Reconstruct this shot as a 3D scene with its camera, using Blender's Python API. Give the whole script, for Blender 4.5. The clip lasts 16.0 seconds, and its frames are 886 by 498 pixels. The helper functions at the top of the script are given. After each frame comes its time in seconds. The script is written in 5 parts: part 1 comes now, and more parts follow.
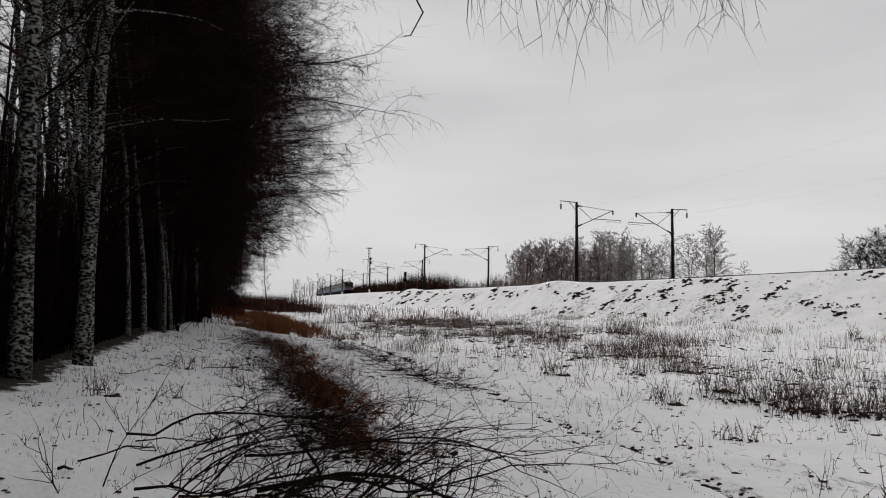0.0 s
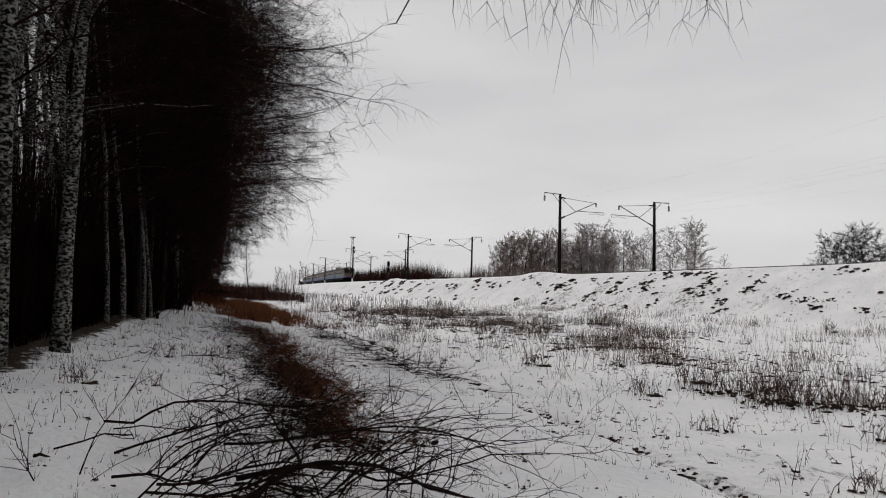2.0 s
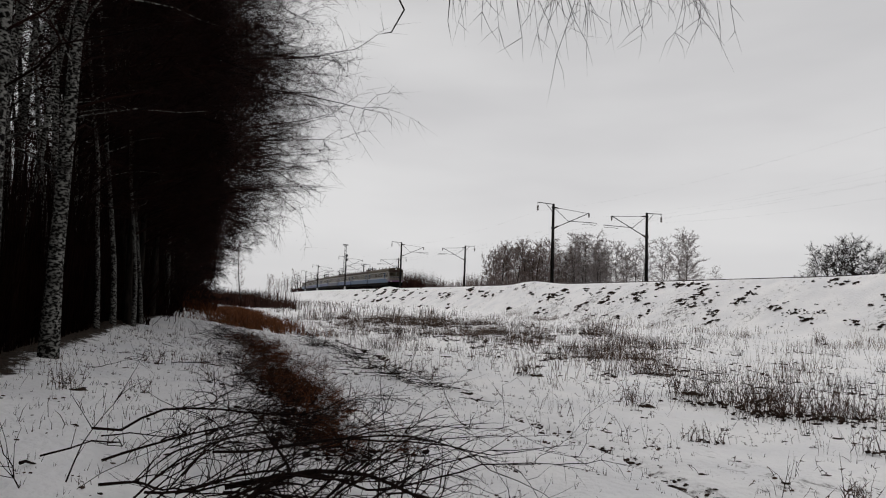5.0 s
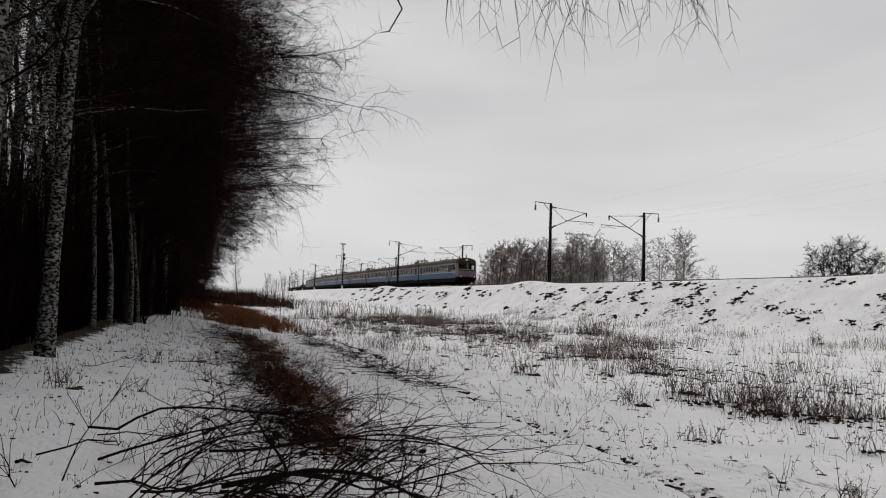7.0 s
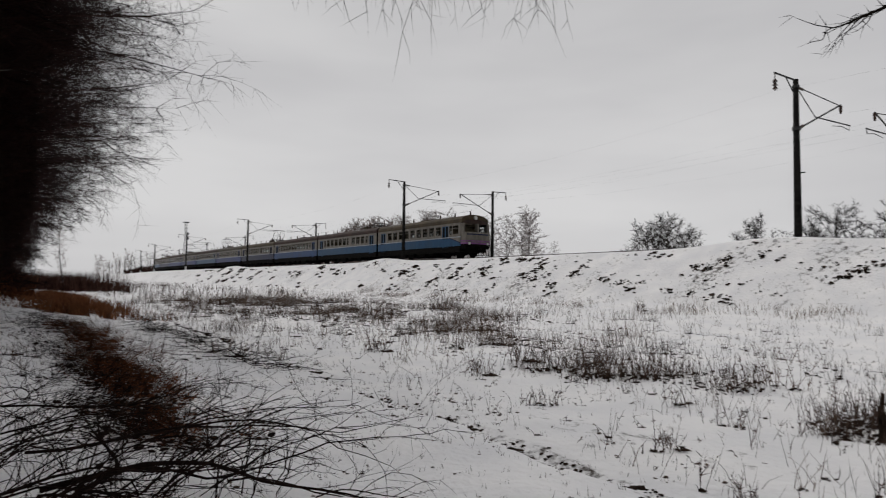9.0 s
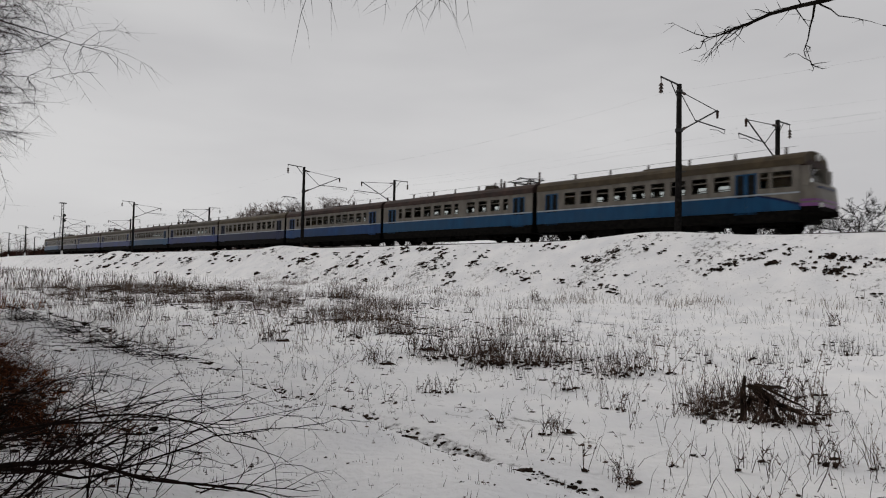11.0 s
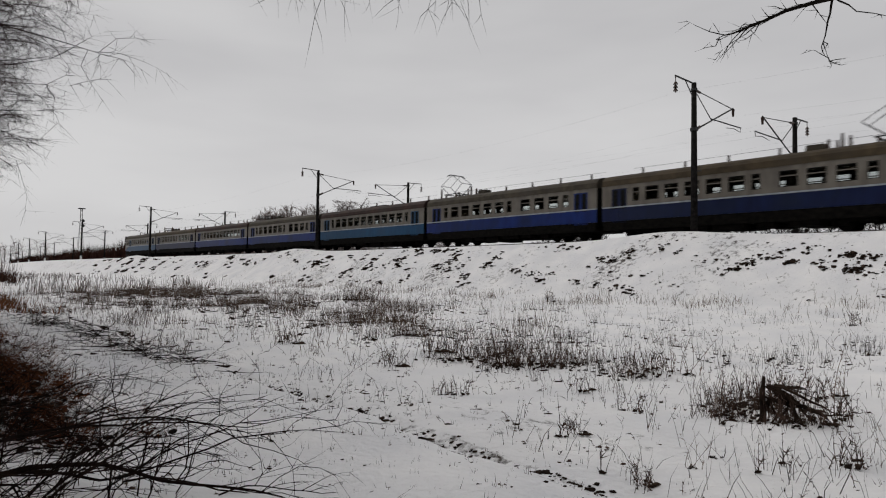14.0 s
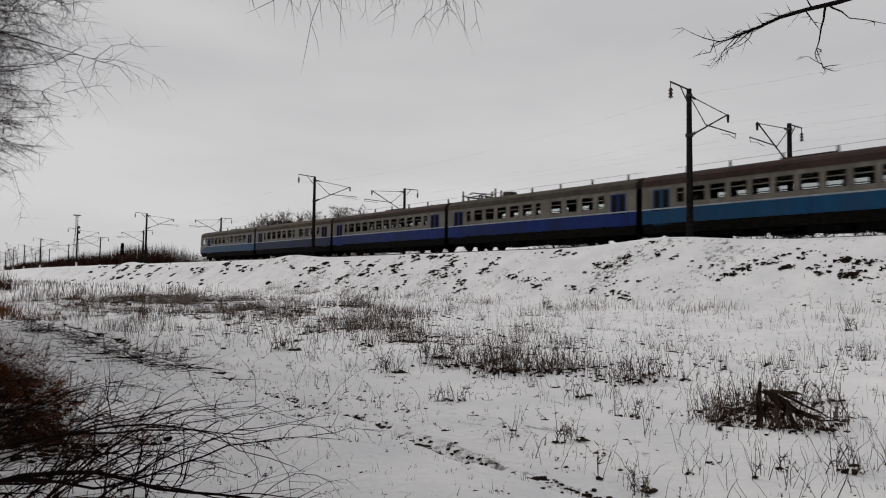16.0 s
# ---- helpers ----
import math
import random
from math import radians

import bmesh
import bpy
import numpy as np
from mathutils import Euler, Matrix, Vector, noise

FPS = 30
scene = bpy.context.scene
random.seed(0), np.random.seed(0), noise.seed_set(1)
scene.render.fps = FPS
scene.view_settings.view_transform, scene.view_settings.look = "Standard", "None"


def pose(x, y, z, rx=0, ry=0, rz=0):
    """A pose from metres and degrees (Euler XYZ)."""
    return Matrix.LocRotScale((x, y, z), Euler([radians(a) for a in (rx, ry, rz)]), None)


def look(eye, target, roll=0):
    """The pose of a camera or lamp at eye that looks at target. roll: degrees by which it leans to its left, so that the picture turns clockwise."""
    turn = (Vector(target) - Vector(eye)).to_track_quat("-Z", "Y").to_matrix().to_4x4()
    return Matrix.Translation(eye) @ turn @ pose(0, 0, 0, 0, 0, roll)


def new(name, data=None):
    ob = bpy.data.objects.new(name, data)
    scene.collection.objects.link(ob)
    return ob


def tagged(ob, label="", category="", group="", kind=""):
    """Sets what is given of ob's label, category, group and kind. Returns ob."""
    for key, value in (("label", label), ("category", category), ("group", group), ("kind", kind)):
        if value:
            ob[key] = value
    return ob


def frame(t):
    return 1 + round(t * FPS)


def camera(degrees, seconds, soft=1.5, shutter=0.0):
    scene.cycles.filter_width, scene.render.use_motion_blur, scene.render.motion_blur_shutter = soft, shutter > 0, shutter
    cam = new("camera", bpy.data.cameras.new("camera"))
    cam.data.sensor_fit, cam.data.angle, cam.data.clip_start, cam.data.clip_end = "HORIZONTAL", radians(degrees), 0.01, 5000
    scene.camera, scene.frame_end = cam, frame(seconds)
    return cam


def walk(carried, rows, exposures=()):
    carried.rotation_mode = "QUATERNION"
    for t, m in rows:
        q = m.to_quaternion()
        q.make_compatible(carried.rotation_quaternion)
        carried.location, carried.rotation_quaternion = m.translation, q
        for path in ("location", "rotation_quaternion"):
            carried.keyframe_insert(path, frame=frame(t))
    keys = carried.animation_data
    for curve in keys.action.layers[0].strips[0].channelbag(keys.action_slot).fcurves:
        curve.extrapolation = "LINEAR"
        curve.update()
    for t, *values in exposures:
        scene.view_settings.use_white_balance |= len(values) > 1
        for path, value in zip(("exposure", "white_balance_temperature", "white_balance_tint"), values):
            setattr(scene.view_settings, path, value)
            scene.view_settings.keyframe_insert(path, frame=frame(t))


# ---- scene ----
cam = camera(69.67, 16.0, 1.1, 0.3)
EYE = 1.6


def aim(x, y, z, yaw, pitch, roll):
    return pose(x, y, z, 0, 0, yaw) @ pose(0, 0, 0, pitch) @ pose(0, 0, 0, 0, roll) @ pose(0, 0, 0, 90)


ROWS = [
    (0.0, 0.02, 4.76, -0.86), (0.5, -0.61, 4.38, -1.09), (1.0, -1.39, 4.06, -1.1), (1.5, -0.94, 4.27, -1.28),
    (2.0, -1.48, 3.9, -1.46), (2.5, -1.18, 4.19, -1.45), (3.0, -1.39, 4.29, -1.46), (3.5, -1.36, 4.35, -1.35),
    (4.0, -1.6, 4.61, -1.58), (6.5, -2.29, 4.72, -2.06), (7.0, -2.31, 4.64, -2.07), (7.5, -2.95, 4.55, -1.94),
    (8.0, -4.18, 4.39, -1.82), (8.5, -8.82, 4.5, -2.03), (9.0, -15.4, 2.96, -0.69), (9.5, -20.68, 2.28, -0.79),
    (9.7, -23.3, 2.21, -1.2), (11.8, -24.39, 1.98, -1.29), (12.0, -23.94, 1.53, -1.18), (12.5, -23.97, 1.81, -0.92),
    (13.0, -23.44, 1.84, -1.03), (13.5, -22.72, 2.82, -0.55), (14.0, -23.03, 2.25, -0.82), (14.5, -22.88, 2.34, -0.81),
    (15.0, -23.13, 2.41, -0.39), (15.5, -23.54, 2.49, -0.81), (16.0, -23.34, 2.79, -0.69),
]
walk(cam, [(t, aim(-0.0047 * yaw, 0, EYE, yaw, pitch, roll)) for t, yaw, pitch, roll in ROWS],
     exposures=[(0.0, 0.0), (4.0, 0.0), (7.5, 0.0), (8.5, -0.08), (9.5, -0.14), (12.0, -0.15), (16.0, -0.15)])

# ---- world and light: an even winter overcast ----
SKY = 1.0
world = bpy.data.worlds.new("overcast_sky")
scene.world = world
world.use_nodes = True
wn, wl = world.node_tree.nodes, world.node_tree.links
wn.clear()
w_out = wn.new("ShaderNodeOutputWorld")
w_bg = wn.new("ShaderNodeBackground")
w_sky = wn.new("ShaderNodeTexSky")
w_sky.sky_type, w_sky.sun_disc = "NISHITA", False
w_sky.sun_elevation, w_sky.sun_rotation = radians(44), radians(-33)
w_dim = wn.new("ShaderNodeVectorMath")
w_dim.operation = "SCALE"
w_dim.inputs["Scale"].default_value = 0.05
wl.new(w_sky.outputs["Color"], w_dim.inputs[0])
w_co = wn.new("ShaderNodeTexCoord")
w_map = wn.new("ShaderNodeMapping")
w_map.inputs["Scale"].default_value = (1.0, 1.0, 4.5)
w_noise = wn.new("ShaderNodeTexNoise")
w_noise.inputs["Scale"].default_value = 1.7
w_noise.inputs["Detail"].default_value = 4.0
w_noise.inputs["Roughness"].default_value = 0.45
wl.new(w_co.outputs["Generated"], w_map.inputs["Vector"])
wl.new(w_map.outputs["Vector"], w_noise.inputs["Vector"])
w_ramp = wn.new("ShaderNodeValToRGB")
w_ramp.color_ramp.elements[0].position, w_ramp.color_ramp.elements[0].color = 0.28, (0.56, 0.555, 0.57, 1)
w_ramp.color_ramp.elements[1].position, w_ramp.color_ramp.elements[1].color = 0.68, (0.72, 0.715, 0.72, 1)
wl.new(w_noise.outputs["Fac"], w_ramp.inputs["Fac"])
w_mix = wn.new("ShaderNodeMix")
w_mix.data_type = "RGBA"
w_mix.inputs["Factor"].default_value = 0.985
wl.new(w_dim.outputs["Vector"], w_mix.inputs["A"])
wl.new(w_ramp.outputs["Color"], w_mix.inputs["B"])
# thicker cloud overhead than towards the horizon
w_sep, w_rise, w_thick = wn.new("ShaderNodeSeparateXYZ"), wn.new("ShaderNodeMapRange"), wn.new("ShaderNodeVectorMath")
wl.new(w_co.outputs["Generated"], w_sep.inputs["Vector"])
w_rise.interpolation_type = "SMOOTHSTEP"
w_rise.inputs["From Min"].default_value, w_rise.inputs["From Max"].default_value = 0.1, 0.9
w_rise.inputs["To Min"].default_value, w_rise.inputs["To Max"].default_value = 1.0, 0.8
wl.new(w_sep.outputs["Z"], w_rise.inputs["Value"])
w_thick.operation = "SCALE"
wl.new(w_mix.outputs["Result"], w_thick.inputs[0]), wl.new(w_rise.outputs["Result"], w_thick.inputs["Scale"])
# and a greyer sky on the side away from the hidden sun
w_dot, w_side, w_back = wn.new("ShaderNodeVectorMath"), wn.new("ShaderNodeMapRange"), wn.new("ShaderNodeVectorMath")
w_dot.operation, w_back.operation = "DOT_PRODUCT", "SCALE"
w_dot.inputs[1].default_value = (0.15, 0.91, 0.37)
wl.new(w_co.outputs["Generated"], w_dot.inputs[0])
w_side.interpolation_type = "SMOOTHSTEP"
w_side.inputs["From Min"].default_value, w_side.inputs["From Max"].default_value = -0.8, 0.3
w_side.inputs["To Min"].default_value, w_side.inputs["To Max"].default_value = 0.5, 1.0
wl.new(w_dot.outputs["Value"], w_side.inputs["Value"])
wl.new(w_thick.outputs["Vector"], w_back.inputs[0]), wl.new(w_side.outputs["Result"], w_back.inputs["Scale"])
wl.new(w_back.outputs["Vector"], w_bg.inputs["Color"])
w_bg.inputs["Strength"].default_value = SKY
wl.new(w_bg.outputs["Background"], w_out.inputs["Surface"])
sun = new("sun", bpy.data.lights.new("sun", "SUN"))
sun.data.energy, sun.data.angle, sun.data.color = 1.2, radians(30), (1.0, 0.97, 0.93)
sun.matrix_world = look((-33, 50, 58), (0, 0, 0))

# ---- materials ----
def material(name, dark, light, rough=0.8, scale=6.0, stretch=(1, 1, 1), bump=0.2, metal=0.0, lo=0.35, hi=0.65, detail=6.0, island=0.0, dirt=None, dirt_scale=1.2, gloss=0.25):
    """A surface whose colour wanders between two tones in grain, with relief and, if given, larger stains."""
    m = bpy.data.materials.new(name)
    m.use_nodes = True
    n, l = m.node_tree.nodes, m.node_tree.links
    b = n["Principled BSDF"]
    b.inputs["Roughness"].default_value, b.inputs["Metallic"].default_value = rough, metal
    b.inputs["Specular IOR Level"].default_value = gloss
    co, mp, tx, rp = n.new("ShaderNodeTexCoord"), n.new("ShaderNodeMapping"), n.new("ShaderNodeTexNoise"), n.new("ShaderNodeValToRGB")
    mp.inputs["Scale"].default_value = stretch
    tx.inputs["Scale"].default_value, tx.inputs["Detail"].default_value = scale, detail
    rp.color_ramp.elements[0].position, rp.color_ramp.elements[0].color = lo, (*dark, 1)
    rp.color_ramp.elements[1].position, rp.color_ramp.elements[1].color = hi, (*light, 1)
    l.new(co.outputs["Object"], mp.inputs["Vector"]), l.new(mp.outputs["Vector"], tx.inputs["Vector"]), l.new(tx.outputs["Fac"], rp.inputs["Fac"])
    colour = rp.outputs["Color"]
    if dirt:
        t2, r2, mx = n.new("ShaderNodeTexNoise"), n.new("ShaderNodeValToRGB"), n.new("ShaderNodeMix")
        t2.inputs["Scale"].default_value, t2.inputs["Detail"].default_value = dirt_scale, 5.0
        r2.color_ramp.elements[0].position, r2.color_ramp.elements[1].position = 0.45, 0.75
        l.new(co.outputs["Object"], t2.inputs["Vector"]), l.new(t2.outputs["Fac"], r2.inputs["Fac"])
        mx.data_type = "RGBA"
        mx.inputs["B"].default_value = (*dirt, 1)
        l.new(r2.outputs["Color"], mx.inputs["Factor"]), l.new(colour, mx.inputs["A"])
        colour = mx.outputs["Result"]
    if island:
        g, hs, ma = n.new("ShaderNodeNewGeometry"), n.new("ShaderNodeHueSaturation"), n.new("ShaderNodeMapRange")
        ma.inputs["To Min"].default_value, ma.inputs["To Max"].default_value = 1 - island, 1 + island
        l.new(g.outputs["Random Per Island"], ma.inputs["Value"]), l.new(ma.outputs["Result"], hs.inputs["Value"])
        l.new(colour, hs.inputs["Color"])
        colour = hs.outputs["Color"]
    l.new(colour, b.inputs["Base Color"])
    if bump:
        bp = n.new("ShaderNodeBump")
        bp.inputs["Strength"].default_value, bp.inputs["Distance"].default_value = bump, 0.02
        l.new(tx.outputs["Fac"], bp.inputs["Height"]), l.new(bp.outputs["Normal"], b.inputs["Normal"])
    return m


def snow_material():
    m = bpy.data.materials.new("snow_over_grass")
    m.use_nodes = True
    n, l = m.node_tree.nodes, m.node_tree.links
    b = n["Principled BSDF"]
    b.inputs["Roughness"].default_value = 0.9
    b.inputs["Specular IOR Level"].default_value = 0.15
    co, at = n.new("ShaderNodeTexCoord"), n.new("ShaderNodeAttribute")
    at.attribute_name = "cover"
    big, fine, grit = n.new("ShaderNodeTexNoise"), n.new("ShaderNodeTexNoise"), n.new("ShaderNodeTexNoise")
    big.inputs["Scale"].default_value, big.inputs["Detail"].default_value = 0.7, 5.0
    fine.inputs["Scale"].default_value, fine.inputs["Detail"].default_value = 9.0, 6.0
    grit.inputs["Scale"].default_value, grit.inputs["Detail"].default_value = 3.3, 9.0
    grit.inputs["Roughness"].default_value = 0.72
    tone = n.new("ShaderNodeValToRGB")
    tone.color_ramp.elements[0].position, tone.color_ramp.elements[0].color = 0.3, (0.77, 0.77, 0.79, 1)
    tone.color_ramp.elements[1].position, tone.color_ramp.elements[1].color = 0.7, (0.90, 0.89, 0.89, 1)
    for t in (big, fine, grit):
        l.new(co.outputs["Object"], t.inputs["Vector"])
    l.new(big.outputs["Fac"], tone.inputs["Fac"])
    # soil tone, dark enough to serve as the wood's shade too
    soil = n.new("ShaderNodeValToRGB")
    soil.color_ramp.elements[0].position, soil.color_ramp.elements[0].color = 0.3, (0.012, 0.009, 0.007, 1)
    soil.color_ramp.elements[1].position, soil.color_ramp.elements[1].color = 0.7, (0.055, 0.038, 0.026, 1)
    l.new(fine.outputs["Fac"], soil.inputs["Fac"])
    # bare ground, with some shade painted in: cover (0 to 1) against broken noise
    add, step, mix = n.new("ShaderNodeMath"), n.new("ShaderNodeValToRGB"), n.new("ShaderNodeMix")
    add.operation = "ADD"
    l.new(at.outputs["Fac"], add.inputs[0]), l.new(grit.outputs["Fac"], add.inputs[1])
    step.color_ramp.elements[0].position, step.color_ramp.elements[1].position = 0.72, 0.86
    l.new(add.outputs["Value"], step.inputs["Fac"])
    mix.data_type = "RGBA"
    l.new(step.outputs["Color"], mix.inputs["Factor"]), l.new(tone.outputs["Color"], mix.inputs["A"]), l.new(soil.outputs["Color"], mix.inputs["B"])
    l.new(mix.outputs["Result"], b.inputs["Base Color"])
    bp = n.new("ShaderNodeBump")
    bp.inputs["Strength"].default_value, bp.inputs["Distance"].default_value = 0.7, 0.07
    l.new(fine.outputs["Fac"], bp.inputs["Height"]), l.new(bp.outputs["Normal"], b.inputs["Normal"])
    return m


def glass_material():
    m = bpy.data.materials.new("dusty_window_glass")
    m.use_nodes = True
    b = m.node_tree.nodes["Principled BSDF"]
    b.inputs["Base Color"].default_value = (0.72, 0.75, 0.74, 1)
    b.inputs["Transmission Weight"].default_value, b.inputs["Roughness"].default_value, b.inputs["IOR"].default_value = 1.0, 0.02, 1.05
    return m


SNOW = snow_material()
GLASS = glass_material()
BIRCH = material("birch_bark", (0.005, 0.0045, 0.004), (0.23, 0.225, 0.21), 0.85, 21.0, (0.7, 0.7, 1.2), 0.4, lo=0.45, hi=0.6, dirt=(0.010, 0.008, 0.007), dirt_scale=2.4, gloss=0.04)
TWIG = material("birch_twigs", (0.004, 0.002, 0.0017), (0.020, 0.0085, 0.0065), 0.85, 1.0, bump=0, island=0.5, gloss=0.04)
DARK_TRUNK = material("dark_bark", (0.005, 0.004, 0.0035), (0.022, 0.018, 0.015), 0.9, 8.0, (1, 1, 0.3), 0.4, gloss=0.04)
CUT_BARK = material("cut_branch_bark", (0.004, 0.0025, 0.002), (0.018, 0.010, 0.008), 0.8, 9.0, (1, 1, 1), 0.3, island=0.4, gloss=0.04)
RED_BRUSH = material("red_brown_brush", (0.016, 0.007, 0.0045), (0.15, 0.05, 0.02), 0.85, 4.0, bump=0, island=0.6, gloss=0.04)
RED_GRASS = material("rust_red_grass", (0.07, 0.026, 0.010), (0.24, 0.09, 0.035), 0.9, 4.0, bump=0, island=0.5)
WEED = material("dry_weed", (0.024, 0.016, 0.013), (0.10, 0.066, 0.052), 0.9, 5.0, bump=0, island=0.6, gloss=0.04)
STRAW = material("dry_straw", (0.08, 0.058, 0.045), (0.20, 0.145, 0.11), 0.9, 5.0, bump=0, island=0.5)
SOIL = material("frozen_soil", (0.010, 0.007, 0.006), (0.045, 0.03, 0.022), 0.95, 5.0, bump=0.6, island=0.4, gloss=0.04)
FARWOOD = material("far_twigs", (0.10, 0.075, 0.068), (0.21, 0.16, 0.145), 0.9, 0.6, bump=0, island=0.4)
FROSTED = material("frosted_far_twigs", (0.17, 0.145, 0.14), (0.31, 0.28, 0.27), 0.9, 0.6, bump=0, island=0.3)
FARBUSH = material("far_red_bushes", (0.02, 0.010, 0.008), (0.065, 0.030, 0.023), 0.9, 0.6, bump=0, island=0.5, gloss=0.04)
CONCRETE = material("weathered_concrete", (0.009, 0.0085, 0.0085), (0.024, 0.022, 0.021), 0.9, 5.0, bump=0.3, gloss=0.04)
STEEL = material("dark_galvanised_steel", (0.025, 0.025, 0.026), (0.06, 0.06, 0.06), 0.6, 7.0, bump=0.1, metal=0.4)
PORCELAIN = material("brown_porcelain", (0.03, 0.015, 0.01), (0.05, 0.025, 0.018), 0.3, 5.0, bump=0)
WHITEPAINT = material("white_paint", (0.55, 0.55, 0.55), (0.75, 0.75, 0.74), 0.7, 5.0, bump=0.1)
RAIL = material("rusty_rail", (0.03, 0.022, 0.018), (0.085, 0.055, 0.04), 0.6, 9.0, bump=0.2, metal=0.5)
BALLAST = material("snowy_ballast", (0.10, 0.09, 0.085), (0.55, 0.55, 0.56), 0.95, 7.0, bump=0.8, lo=0.42, hi=0.6)
SLEEPER = material("sleeper_concrete", (0.10, 0.095, 0.09), (0.22, 0.21, 0.20), 0.9, 8.0, bump=0.3)
UNDER = material("sooty_underframe", (0.002, 0.002, 0.002), (0.009, 0.008, 0.007), 0.85, 4.0, bump=0.2, gloss=0.04)
CREAM = material("cream_coach_paint", (0.12, 0.106, 0.088), (0.185, 0.168, 0.143), 0.45, 2.5, (1, 1, 0.3), 0.03, dirt=(0.10, 0.09, 0.08), dirt_scale=0.5)
AZURE = material("azure_coach_paint", (0.0035, 0.04, 0.10), (0.006, 0.06, 0.142), 0.4, 2.5, (1, 1, 0.3), 0.03, dirt=(0.012, 0.05, 0.105), dirt_scale=0.5)
ROYAL = material("royal_blue_coach_paint", (0.002, 0.013, 0.10), (0.004, 0.022, 0.145), 0.4, 2.5, (1, 1, 0.3), 0.03, dirt=(0.004, 0.012, 0.05), dirt_scale=0.5)
MIDBLUE = material("mid_blue_coach_paint", (0.003, 0.031, 0.112), (0.006, 0.048, 0.158), 0.4, 2.5, (1, 1, 0.3), 0.03, dirt=(0.008, 0.032, 0.085), dirt_scale=0.5)
NAVY = material("navy_coach_paint", (0.002, 0.006, 0.034), (0.004, 0.011, 0.055), 0.4, 2.5, (1, 1, 0.3), 0.03, dirt=(0.006, 0.012, 0.035), dirt_scale=0.5)
PURPLE = material("purple_front_paint", (0.16, 0.06, 0.18), (0.22, 0.09, 0.24), 0.4, 3.0, bump=0.03, dirt=(0.08, 0.04, 0.08))
STRIPE = material("pale_stripe_paint", (0.24, 0.27, 0.30), (0.36, 0.39, 0.42), 0.5, 3.0, bump=0)
ROOF_BROWN = material("rusty_brown_roof", (0.018, 0.009, 0.007), (0.048, 0.023, 0.017), 0.8, 1.5, bump=0.1, dirt=(0.026, 0.018, 0.015), dirt_scale=0.4)
ROOF_TAN = material("ochre_roof", (0.035, 0.025, 0.013), (0.07, 0.05, 0.027), 0.8, 1.5, bump=0.1, dirt=(0.045, 0.034, 0.022), dirt_scale=0.4)
ROOF_GREY = material("grey_roof", (0.03, 0.024, 0.016), (0.065, 0.053, 0.036), 0.8, 1.5, bump=0.1, dirt=(0.05, 0.042, 0.034), dirt_scale=0.4)
RUBBER = material("black_rubber", (0.008, 0.008, 0.008), (0.016, 0.016, 0.016), 0.9, 5.0, bump=0.1, gloss=0.04)
SEATING = material("coach_interior", (0.10, 0.075, 0.05), (0.2, 0.16, 0.11), 0.8, 2.0, bump=0)
LENS = material("lamp_lens", (0.5, 0.5, 0.48), (0.6, 0.6, 0.58), 0.2, 5.0, bump=0)

